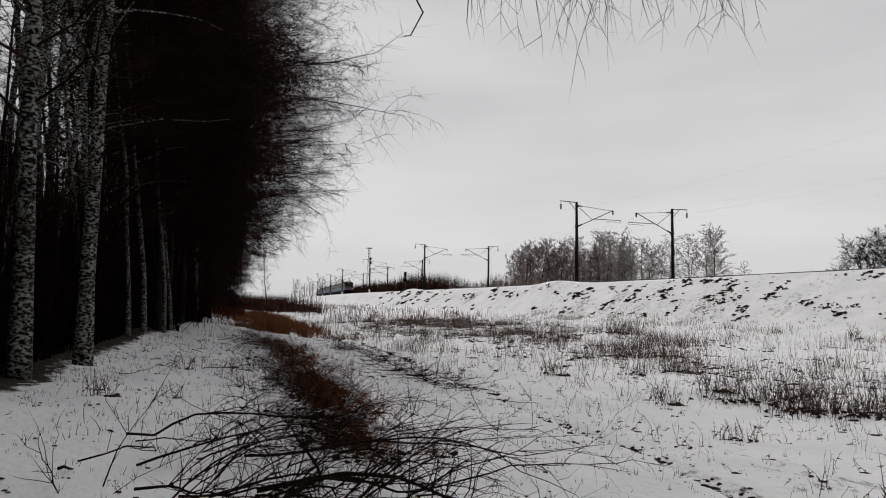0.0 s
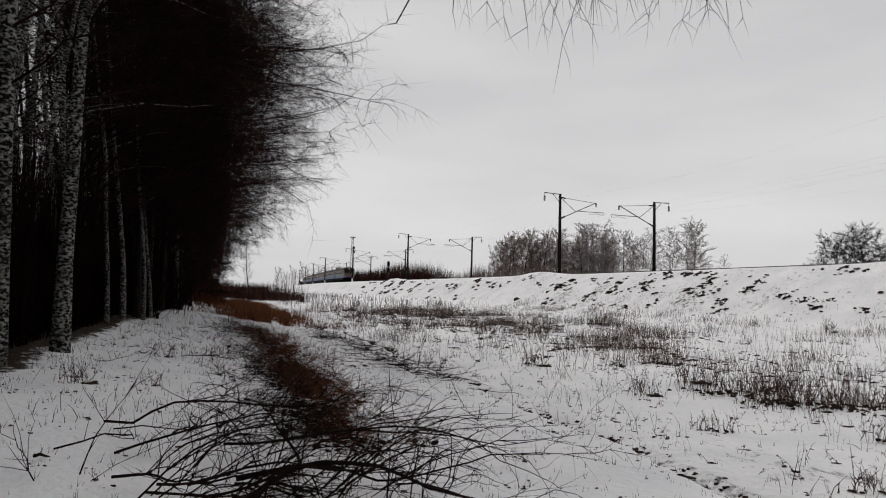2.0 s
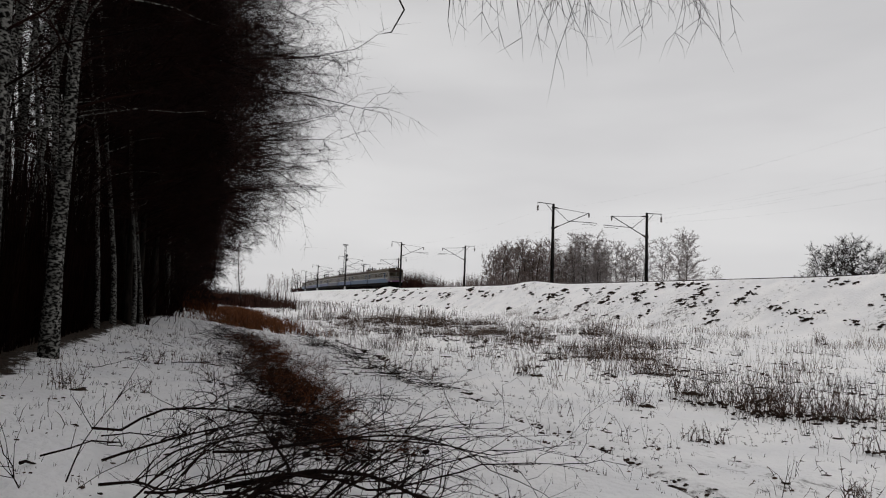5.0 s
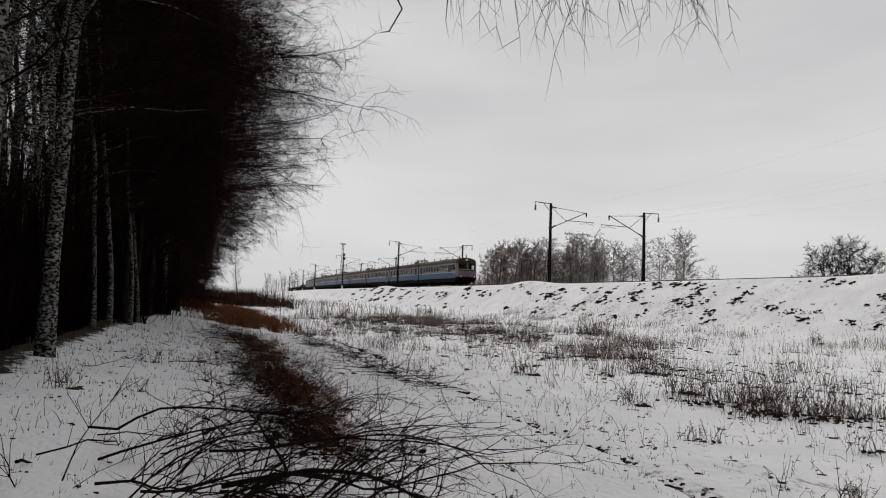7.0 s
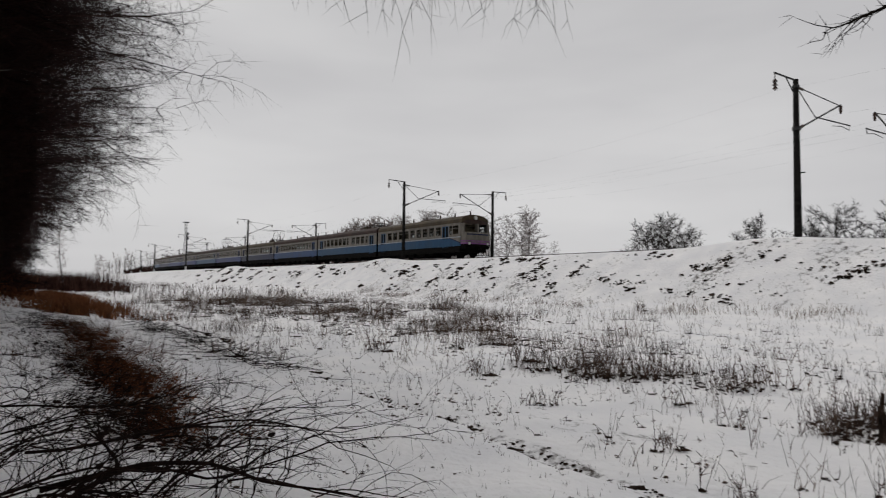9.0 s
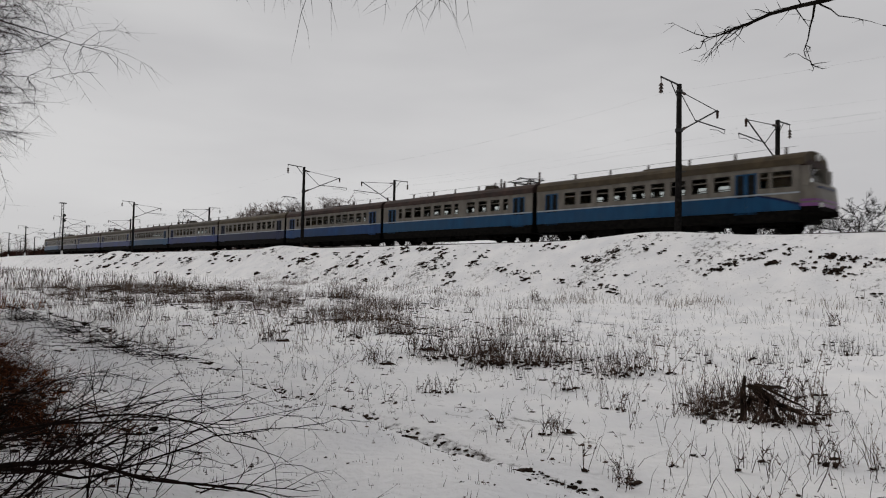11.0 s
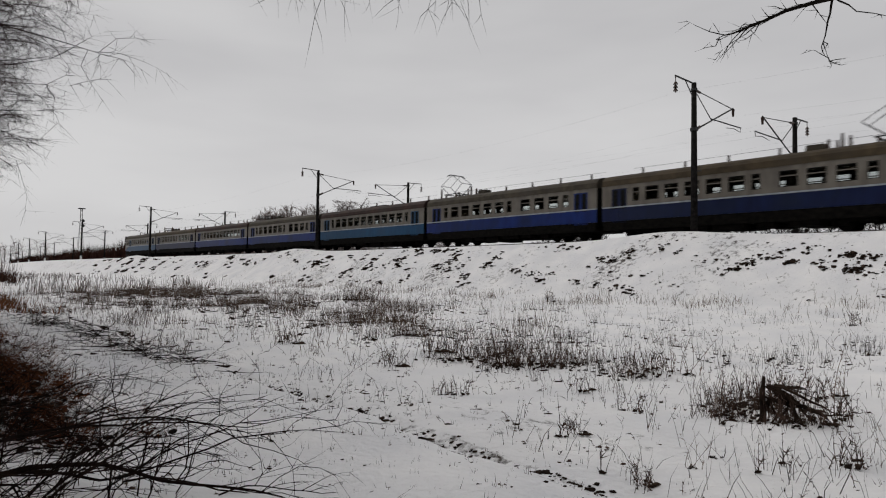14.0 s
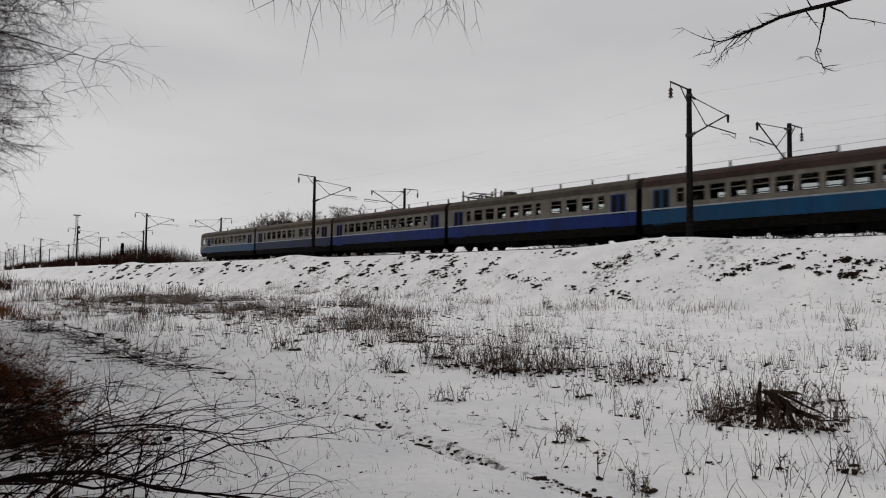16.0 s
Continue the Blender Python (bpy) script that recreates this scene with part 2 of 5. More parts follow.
# ---- geometry helpers ----
class Geo:
    """Points and faces gathered for one mesh."""

    def __init__(self):
        self.v, self.f = [], []

    def box(self, x0, x1, y0, y1, z0, z1, taper=0.0):
        i, t = len(self.v), taper
        self.v += [(x0, y0, z0), (x1, y0, z0), (x1, y1, z0), (x0, y1, z0), (x0 + t, y0 + t, z1), (x1 - t, y0 + t, z1), (x1 - t, y1 - t, z1), (x0 + t, y1 - t, z1)]
        self.f += [(i, i + 3, i + 2, i + 1), (i + 4, i + 5, i + 6, i + 7), (i, i + 1, i + 5, i + 4), (i + 1, i + 2, i + 6, i + 5), (i + 2, i + 3, i + 7, i + 6), (i + 3, i, i + 4, i + 7)]
        return self

    def tube(self, pts, radii, sides=4, tip=True):
        """A tapered tube along points; it closes to a tip at its last point."""
        n, start = len(pts), len(self.v)
        for k in range(n - 1 if tip else n):
            a, c = pts[max(k - 1, 0)], pts[min(k + 1, n - 1)]
            dx, dy, dz = c[0] - a[0], c[1] - a[1], c[2] - a[2]
            if abs(dz) > 0.8 * (abs(dx) + abs(dy)):
                s = Vector((dx, dy, dz)).cross(Vector((1, 0.01, 0)))
            else:
                s = Vector((dx, dy, dz)).cross(Vector((0, 0, 1)))
            s = s.normalized() if s.length > 1e-9 else Vector((1, 0, 0))
            w = Vector((dx, dy, dz)).normalized().cross(s)
            for j in range(sides):
                q = 2 * math.pi * j / sides
                o = s * (math.cos(q) * radii[k]) + w * (math.sin(q) * radii[k])
                self.v.append((pts[k][0] + o.x, pts[k][1] + o.y, pts[k][2] + o.z))
        rings = n - 1 if tip else n
        for k in range(rings - 1):
            for j in range(sides):
                p, q = start + k * sides + j, start + k * sides + (j + 1) % sides
                self.f.append((p, q, q + sides, p + sides))
        last = start + (rings - 1) * sides
        if tip:
            self.v.append(tuple(pts[-1]))
            self.f += [(last + j, last + (j + 1) % sides, len(self.v) - 1) for j in range(sides)]
        else:
            self.f += [tuple(last + j for j in range(sides)), tuple(start + j for j in reversed(range(sides)))]
        return self

    def rod(self, a, b, r, sides=6):
        return self.tube([a, b], [r, r], sides, tip=False)

    def lump(self, x, y, z, sx, sy, sz, rng):
        """A ragged clod: two uneven rings under a crumpled top."""
        i, n = len(self.v), 6
        turn, lean = rng.uniform(0, 6.283), rng.uniform(-0.4, 0.4)
        for level, wide in ((-0.4, 1.0), (0.35, 0.85)):
            for k in range(n):
                q, w = turn + k * 6.283 / n, wide * rng.uniform(0.45, 1.35)
                self.v.append((x + math.cos(q) * sx * w + lean * sx * level, y + math.sin(q) * sy * w, z + sz * (level + rng.uniform(-0.25, 0.35))))
        self.v.append((x + sx * rng.uniform(-0.4, 0.4), y + sy * rng.uniform(-0.4, 0.4), z + sz * rng.uniform(0.45, 0.95)))
        for k in range(n):
            p, q = i + k, i + (k + 1) % n
            self.f += [(p, q, q + n, p + n), (p + n, q + n, i + 2 * n)]
        return self

    def mesh(self, name, mat, smooth=False):
        me = bpy.data.meshes.new(name)
        me.from_pydata(self.v, [], self.f)
        me.materials.append(mat)
        if smooth:
            me.polygons.foreach_set("use_smooth", [True] * len(me.polygons))
        return me


def part(name, geo, mat, parent=None, label="", smooth=False):
    ob = new(name, geo.mesh(name, mat, smooth) if isinstance(geo, Geo) else geo)
    if parent:
        ob.parent = parent
    return tagged(ob, label)


def thing(name, label, category, group="", kind="", at=None):
    ob = new(name)
    ob.empty_display_size = 0.3
    if at is not None:
        ob.matrix_basis = at
    return tagged(ob, label, category, group, kind)


# ---- the railway's line: u runs away from the camera along the near track, r from its middle towards the camera ----
RAIL_Z = 4.2
U = np.arange(-420.0, 1600.0, 1.0)
UC = np.clip(U, -120.0, 256.0)
ANG = -0.258737 - 1.105555e-3 * UC + 4.50772e-6 * UC ** 2
ZERO = 420
TX = np.concatenate(([0], np.cumsum((np.sin(ANG[1:]) + np.sin(ANG[:-1])) / 2)))
TY = np.concatenate(([0], np.cumsum((np.cos(ANG[1:]) + np.cos(ANG[:-1])) / 2)))
NEAR = 37.132 + 1.74
TX += NEAR * math.cos(-0.258737) - TX[ZERO]
TY += -NEAR * math.sin(-0.258737) - TY[ZERO]


def heading(u):
    return float(np.interp(u, U, ANG))


def spot(u, r):
    """The place in the plan at u along and r across."""
    a = heading(u)
    return float(np.interp(u, U, TX)) - r * math.cos(a), float(np.interp(u, U, TY)) + r * math.sin(a)


def coords(x, y):
    """u and r of a place in the plan."""
    i = int(np.argmin((TX - x) ** 2 + (TY - y) ** 2))
    a = ANG[i]
    dx, dy = x - TX[i], y - TY[i]
    return float(U[i] + dx * math.sin(a) + dy * math.cos(a)), float(-dx * math.cos(a) + dy * math.sin(a))


PROFILE_R = [-700, -160, -60, -24, -16, -9.2, -8.4, 4.2, 4.9, 6.3, 10.4, 12.2, 17, 24, 31, 33.5, 33.92, 34.4, 36.3, 37.8, 39.2, 41, 43, 47, 60, 120, 700]
PROFILE_Z = [2.5, 2.2, 1.6, 0.6, 0.4, 3.7, 3.92, 3.92, 3.85, 3.15, 0.55, 0.2, -0.02, -0.28, -0.42, -0.45, -0.49, -0.44, -0.36, -0.12, 0.0, 0.22, 0.55, 0.8, 1.1, 1.3, 2.5]


def height(u, r):
    z = float(np.interp((r - 0.16, r - 0.08, r, r + 0.08, r + 0.16), PROFILE_R, PROFILE_Z).mean())
    x, y = spot(u, r)
    calm = 1.0 if 5.0 < r < 120 else 0.15
    z += calm * (0.16 * noise.noise((x * 0.16, y * 0.16, 0)) + 0.07 * noise.noise((x * 0.55, y * 0.55, 3)) + 0.05 * noise.noise((x * 1.7, y * 1.7, 7)) + 0.022 * noise.noise((x * 4.3, y * 4.3, 5)))
    if abs(r - 33.92) < 0.8:
        z -= 0.1 * math.exp(-((r - 33.92 - 0.12 * noise.noise((u * 0.4, 0, 6))) / 0.13) ** 2) * max(0.0, 0.6 + 1.3 * noise.noise((u * 0.8, 2, 6)))
    for mu in (69.4, 21.7, 132.0):
        z += 0.42 * math.exp(-((u - mu) / 4.5) ** 2 - ((r - 4.6) / 1.6) ** 2)
    return z


def ground_z(x, y):
    return height(*coords(x, y))


def steps(*legs):
    out = [legs[0]]
    for end, size in legs[1:]:
        n = max(1, round(abs(end - out[-1]) / size))
        a = out[-1]
        out += [a + (end - a) * (k + 1) / n for k in range(n)]
    return out


BRUSH_ROW_Y = [6.5, 9, 12, 15, 18, 22, 27]
BRUSH_ROW_X = [-0.75, -1.3, -2.35, -3.3, -4.1, -5.6, -7.2]


def build_ground():
    us = steps(-400, (-60, 20), (-10, 2.5), (2, 0.8), (34, 0.28), (60, 0.5), (110, 1.0), (200, 3), (420, 10), (1500, 60))
    rs = steps(-690, (-160, 53), (-24, 8), (-10, 1.0), (4, 1.0), (13, 0.3), (32, 0.4), (33.3, 0.22), (34.6, 0.08), (46, 0.22), (64, 1.5), (120, 8), (690, 57))
    v, cover = [], []
    for u in us:
        for r in rs:
            x, y = spot(u, r)
            v.append((x, y, height(u, r)))
            c = 0.0
            # past the wood's edge: leaf litter, with the wood's deep shade painted in
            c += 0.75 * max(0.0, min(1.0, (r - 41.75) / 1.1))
            if 4.6 < r < 10.5:
                c += 0.14
            # soil specks, and the furrow's shadow line put into the cover
            if 33.75 < r < 34.1 and u < 120:
                c += 0.17
            c += 0.07 if 14 < r < 33 else 0.0
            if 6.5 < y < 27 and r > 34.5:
                # the ground darkens to the soil tone under the row of cut brush
                c += 0.3 * math.exp(-((x - float(np.interp(y, BRUSH_ROW_Y, BRUSH_ROW_X))) / (0.55 + 0.02 * y)) ** 2) * min(1.0, (y - 6.5) / 1.2)
            if -8 < r < 3:
                c += 0.1
            c += 0.16 * noise.noise((x * 0.35, y * 0.35, 11))
            cover.append(max(0.0, c))
    w = len(rs)
    f = [(i * w + j, i * w + j + 1, (i + 1) * w + j + 1, (i + 1) * w + j) for i in range(len(us) - 1) for j in range(w - 1)]
    me = bpy.data.meshes.new("ground")
    me.from_pydata(v, [], f)
    me.materials.append(SNOW)
    me.polygons.foreach_set("use_smooth", [True] * len(me.polygons))
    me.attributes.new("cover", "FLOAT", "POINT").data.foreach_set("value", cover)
    tagged(new("ground", me), "thin wet snow over a grassy meadow and embankment", "ground", kind="structure")


build_ground()


def build_tracks():
    for r0, what in ((0.0, "near"), (-4.1, "far")):
        track = thing("railway_track", "rusty rails on snowy ballast along the embankment", "railway track", "railway tracks", "structure")
        bed, us = Geo(), [*range(-160, 440, 5), *range(440, 1500, 40)]
        for u in us:
            for dr, z in ((2.0, 3.84), (1.45, 4.0), (-1.45, 4.0), (-2.0, 3.84)):
                bed.v.append((*spot(u, r0 + dr), z))
        bed.f += [(4 * i + j, 4 * i + j + 1, 4 * i + j + 5, 4 * i + j + 4) for i in range(len(us) - 1) for j in range(3)]
        part("ballast_bed", bed, BALLAST, track)
        for side in (0.76, -0.76):
            rail = Geo()
            for u in us:
                for dr, z in ((0.035, 4.03), (0.035, RAIL_Z), (-0.035, RAIL_Z), (-0.035, 4.03)):
                    rail.v.append((*spot(u, r0 + side + dr), z))
            rail.f += [(4 * i + j, 4 * i + (j + 1) % 4, 4 * i + 4 + (j + 1) % 4, 4 * i + 4 + j) for i in range(len(us) - 1) for j in range(4)]
            part("rail", rail, RAIL, track)
        ties = Geo()
        for k in range(-60, 420):
            u = k * 0.6
            a = heading(u)
            x, y = spot(u, r0)
            c, s = math.cos(a), math.sin(a)
            i = len(ties.v)
            for dz in (3.95, 4.05):
                for dx, dy in ((-1.3, -0.12), (1.3, -0.12), (1.3, 0.12), (-1.3, 0.12)):
                    ties.v.append((x + dx * c + dy * s, y - dx * s + dy * c, dz))
            ties.f += [(i + 4, i + 5, i + 6, i + 7), (i, i + 1, i + 5, i + 4), (i + 1, i + 2, i + 6, i + 5), (i + 2, i + 3, i + 7, i + 6), (i + 3, i, i + 4, i + 7)]
        tagged(part("sleepers", ties, SLEEPER, track), kind="stuff")


build_tracks()

# ---- overhead line ----
def build_mast(x, y, turn, top, side, near=True):
    """A concrete mast; its cantilever reaches along +x before the turn (side = -1 mirrors it)."""
    base = ground_z(x, y) - 0.3
    mast = thing("catenary_mast", "dark concrete railway catenary mast with a steel cantilever bracket", "catenary mast", "overhead line masts", at=pose(x, y, 0, 0, 0, turn))
    part("pole", Geo().tube([(0, 0, base), (0, 0, (base + top) / 2), (0, 0, top)], [0.215, 0.18, 0.145], 10, tip=False), CONCRETE, mast, smooth=True)
    s = side
    part("feeder_bracket", Geo().rod((0, 0, top - 0.05), (-2.1 * s, 0, top + 0.02), 0.05).rod((-1.0 * s, 0, top - 0.02), (-0.1 * s, 0, top - 0.95), 0.035), STEEL, mast)
    insul = Geo().rod((-2.05 * s, 0, top + 0.02), (-2.05 * s, 0, top - 1.0), 0.025, 5)
    for k in range(3):
        insul.tube([(-2.05 * s, 0, top - 0.35 - 0.2 * k), (-2.05 * s, 0, top - 0.5 - 0.2 * k)], [0.07, 0.15], 8, tip=False)
    part("insulator_string", insul, PORCELAIN, mast)
    part("tie_rod", Geo().rod((0.1 * s, 0, top - 0.4), (4.8 * s, 0, top - 0.78), 0.028), STEEL, mast)
    part("inclined_tube", Geo().rod((0.15 * s, 0, top - 2.85), (4.85 * s, 0, top - 0.72), 0.05), STEEL, mast)
    part("strut", Geo().rod((0.1 * s, 0, top - 0.45), (2.0 * s, 0, top - 1.9), 0.03), STEEL, mast)
    part("registration_arm", Geo().rod((2.0 * s, 0, top - 1.88), (5.9 * s, 0, top - 1.85), 0.04).tube([(3.9 * s, 0, top - 2.15), (4.9 * s, 0, top - 2.03), (5.8 * s, 0, top - 2.15), (5.9 * s, 0, top - 1.85)], [0.022] * 4, 5, tip=False), STEEL, mast)
    part("insulator", Geo().tube([(4.85 * s, 0, top - 0.78), (4.85 * s, 0, top - 1.25)], [0.1, 0.07], 8, tip=False), PORCELAIN, mast)
    part("insulator", Geo().tube([(0.15 * s, 0, top - 2.85), (0.65 * s, 0, top - 2.6)], [0.1, 0.1], 8, tip=False), PORCELAIN, mast)
    part("insulator", Geo().tube([(0.15 * s, 0, top - 0.4), (0.7 * s, 0, top - 0.47)], [0.08, 0.08], 8, tip=False), PORCELAIN, mast)
    part("clamp", Geo().tube([(0, 0, top - 2.95), (0, 0, top - 2.75)], [0.23, 0.23], 10, tip=False), STEEL, mast)
    part("clamp", Geo().tube([(0, 0, top - 0.5), (0, 0, top - 0.35)], [0.2, 0.2], 10, tip=False), STEEL, mast)
    if near:
        part("white_band", Geo().tube([(0, 0, base + 0.3), (0, 0, base + 1.3)], [0.25, 0.245], 10, tip=False), WHITEPAINT, mast, "white painted band at the foot")
    else:
        part("step_bracket", Geo().rod((0, -0.45, base + 4.2), (0, 0.1, base + 4.2), 0.04), STEEL, mast)
    return mast


def polar(az, d):
    return d * math.sin(radians(az)), d * math.cos(radians(az))


NEAR_MASTS = [(44.7, 41.2), (11.95, 75.0), (-1.7, 131.0), (-6.5, 184.0), (-9.05, 241.0)]
FAR_MASTS = [(52.14, 50.0), (19.86, 77.8), (4.05, 126.0), (-1.9, 169.0), (-5.1, 209.0), (-7.5, 262.0)]
near_u, far_u = [], []
for az, d in NEAR_MASTS:
    near_u.append(coords(*polar(az, d))[0])
for az, d in FAR_MASTS:
    far_u.append(coords(*polar(az, d))[0])
near_u = sorted(near_u + [-38.0, -98.0] + [near_u[-1] + 58 * k for k in range(1, 8)])
far_u = sorted(far_u + [-42.0, -100.0] + [far_u[-1] + 58 * k for k in range(1, 7)])
for k, u in enumerate(near_u):
    build_mast(*spot(u, 3.15), -math.degrees(heading(u)), 13.42, 1, u > 160)
for k, u in enumerate(far_u):
    build_mast(*spot(u, -7.3), -math.degrees(heading(u)) + (1.5 if k == 4 else 0), 12.75, -1, u > 160)


def build_wires():
    for row, r_arm, r_feed, top, name in ((near_u, 3.15, 5.2, 13.42, "near"), (far_u, -7.3, -9.35, 12.75, "far")):
        s = 1 if r_arm > 0 else -1
        for label, r, z, sag, rad in (("contact wire", r_arm - 5.8 * s, top - 2.2, 0.05, 0.002), ("messenger wire", r_arm - 4.85 * s, top - 1.25, 1.0, 0.002), ("feeder wire", r_feed, top - 1.0, 0.9, 0.002)):
            g, pts = Geo(), []
            for a, b in zip(row, row[1:]):
                for k in range(10):
                    f = k / 10
                    pts.append((*spot(a + (b - a) * f, r), z - sag * 4 * f * (1 - f)))
            pts.append((*spot(row[-1], r), z))
            tagged(part("overhead_wire", g.tube(pts, [rad] * len(pts), 3, tip=False), STEEL), "thin dark %s strung between the masts" % label, "overhead wire", "overhead wires")


build_wires()

# ---- the train: ten coaches of an electric multiple unit, y forwards, z from the rail ----
HALF, FLOOR, EAVES, CROWN = 1.74, 1.12, 3.76, 4.66
WIN_Z0, WIN_Z1, BELT = 2.56, 3.47, 2.22
LENGTH, PITCH = 19.55, 20.05


def openings(motor, cab):
    """(centre, width, kind) along the coach's side, door and window by turns, from front to back."""
    out = [(8.35, 1.25, "door"), (-8.35, 1.25, "door")]
    if cab:
        out = [(6.15, 1.25, "door"), (-8.35, 1.25, "door"), (8.15, 1.05, "window"), (7.2, 0.5, "small")]
        ys = [4.75 - 1.42 * k for k in range(9)]
    elif motor:
        out += [(6.95, 0.5, "small"), (1.05, 0.5, "small"), (-7.0, 0.5, "small")]
        ys = [5.75 - 1.45 * k for k in range(3)] + [-0.1 - 1.42 * k for k in range(5)]
    else:
        out += [(7.0, 0.5, "small"), (-7.0, 0.5, "small")]
        ys = [5.85 - 1.3 * k for k in range(10)]
    return sorted(out + [(y, 0.98, "window") for y in ys], reverse=True)


def pierced(x0, x1, ys, zs, is_open):
    """A wall slab between x0 and x1 on a grid of lines ys and zs, left out where is_open(y, z) says so: one connected sheet."""
    g, index = Geo(), {}

    def corner(side, i, j):
        key = (side, i, j)
        if key not in index:
            index[key] = len(g.v)
            g.v.append((x1 if side else x0, ys[i], zs[j]))
        return index[key]

    solid = {(i, j) for i in range(len(ys) - 1) for j in range(len(zs) - 1) if not is_open((ys[i] + ys[i + 1]) / 2, (zs[j] + zs[j + 1]) / 2)}
    for i, j in solid:
        g.f.append((corner(1, i, j), corner(1, i + 1, j), corner(1, i + 1, j + 1), corner(1, i, j + 1)))
        g.f.append((corner(0, i, j), corner(0, i, j + 1), corner(0, i + 1, j + 1), corner(0, i + 1, j)))
        for di, dj, a, b in ((-1, 0, (i, j), (i, j + 1)), (1, 0, (i + 1, j + 1), (i + 1, j)), (0, -1, (i + 1, j), (i, j)), (0, 1, (i, j + 1), (i + 1, j + 1))):
            if (i + di, j + dj) not in solid:
                g.f.append((corner(1, *a), corner(1, *b), corner(0, *b), corner(0, *a)))
    return g


def coach_sides(x, holes, front, back):
    """The wall at x with its holes: the cream band and the coloured lower side."""
    x0, x1 = (x - 0.05, x) if x > 0 else (x, x + 0.05)
    ys = sorted({front, back, *(c + e * w / 2 for c, w, kind in holes for e in (-1, 1))})

    def upper_open(y, z):
        return any(abs(y - c) < w / 2 and (z < 3.5 if kind == "door" else WIN_Z0 < z < WIN_Z1) for c, w, kind in holes)

    def lower_open(y, z):
        return z > 1.34 and any(abs(y - c) < w / 2 for c, w, kind in holes if kind == "door")

    return pierced(x0, x1, ys, sorted((BELT, WIN_Z0, WIN_Z1, 3.5, EAVES)), upper_open), pierced(x0, x1, ys, (1.26, 1.34, BELT), lower_open)


def roof_geo(front, back, drop_front=0.0):
    g, n = Geo(), 12
    for y, d in ((front, drop_front), (front - 1.0, 0.0), (back, 0.0)):
        for k in range(n + 1):
            q = math.pi * k / n
            g.v.append((-(HALF + 0.03) * math.cos(q), y, EAVES - 0.02 + (CROWN - EAVES - d) * math.sin(q) ** 0.62))
    w = n + 1
    g.f += [(i * w + k, i * w + k + 1, (i + 1) * w + k + 1, (i + 1) * w + k) for i in range(2) for k in range(n)]
    g.f += [tuple(range(w)), tuple(reversed(range(2 * w, 3 * w)))]
    return g


BOGIE_MESHES = {}


def build_bogie(coach, y):
    if not BOGIE_MESHES:
        frame_geo = Geo().box(-1.1, 1.1, -0.25, 0.25, 0.45, 0.8)
        for s in (-1, 1):
            frame_geo.box(s * 1.05 - 0.09, s * 1.05 + 0.09, -1.75, 1.75, 0.5, 0.78, 0.03)
            for yy in (-1.3, 1.3):
                frame_geo.box(s * 1.08 - 0.14, s * 1.08 + 0.14, yy - 0.19, yy + 0.19, 0.3, 0.62, 0.03)
            for yy in (-0.45, 0.45):
                frame_geo.tube([(s * 1.05, yy, 0.4), (s * 1.05, yy, 0.95)], [0.14, 0.14], 8, tip=False)
        BOGIE_MESHES["frame"] = frame_geo.mesh("bogie_frame", UNDER)
        wheel = Geo().tube([(-0.83, 0, 0.475), (-0.69, 0, 0.475), (-0.69, 0, 0.475), (-0.65, 0, 0.475)], [0.475, 0.475, 0.5, 0.5], 20, tip=False)
        wheel.tube([(0.83, 0, 0.475), (0.69, 0, 0.475), (0.69, 0, 0.475), (0.65, 0, 0.475)], [0.475, 0.475, 0.5, 0.5], 20, tip=False).rod((-0.7, 0, 0.475), (0.7, 0, 0.475), 0.08, 8)
        BOGIE_MESHES["wheel"] = wheel.mesh("wheelset", UNDER)
    b = part("bogie", BOGIE_MESHES["frame"], UNDER, coach)
    b.location = (0, y, 0)
    for yy in (-1.3, 1.3):
        w = part("wheelset", BOGIE_MESHES["wheel"], UNDER, b)
        w.location = (0, yy, 0)


def build_pantograph(coach, y, raised):
    z, h = CROWN + 0.25, (1.75 if raised else 0.28)
    base = Geo().box(-0.7, 0.7, y - 0.9, y - 0.8, z - 0.05, z + 0.03).box(-0.7, 0.7, y + 0.8, y + 0.9, z - 0.05, z + 0.03).box(-0.68, -0.6, y - 0.8, y + 0.8, z - 0.04, z + 0.02).box(0.6, 0.68, y - 0.8, y + 0.8, z - 0.04, z + 0.02)
    p = part("pantograph", base, STEEL, coach, "raised diamond pantograph" if raised else "folded pantograph on the roof")
    arms = Geo()
    reach = 1.5 if raised else 1.45
    for s in (-1, 1):
        for e in (-1, 1):
            arms.rod((0.55 * s, y + 0.35 * e, z), (0.6 * s, y + reach * e, z + h * 0.5), 0.03, 5)
            arms.rod((0.6 * s, y + reach * e, z + h * 0.5), (0.5 * s, y + 0.1 * e, z + h), 0.025, 5)
    for e in (-1, 1):
        arms.rod((-0.6, y + reach * e, z + h * 0.5), (0.6, y + reach * e, z + h * 0.5), 0.025, 5)
    part("arm", arms, STEEL, p)
    part("contact_shoe", Geo().tube([(-1.1, y, z + h - 0.12), (-0.75, y, z + h + 0.05), (0.75, y, z + h + 0.05), (1.1, y, z + h - 0.12)], [0.05] * 4, 5, tip=False), STEEL, p)
    for s in (-0.6, 0.6):
        for e in (-0.7, 0.7):
            part("insulator", Geo().tube([(s, y + e, z - 0.32), (s, y + e, z - 0.2), (s, y + e, z - 0.05)], [0.07, 0.11, 0.07], 8, tip=False), PORCELAIN, p)


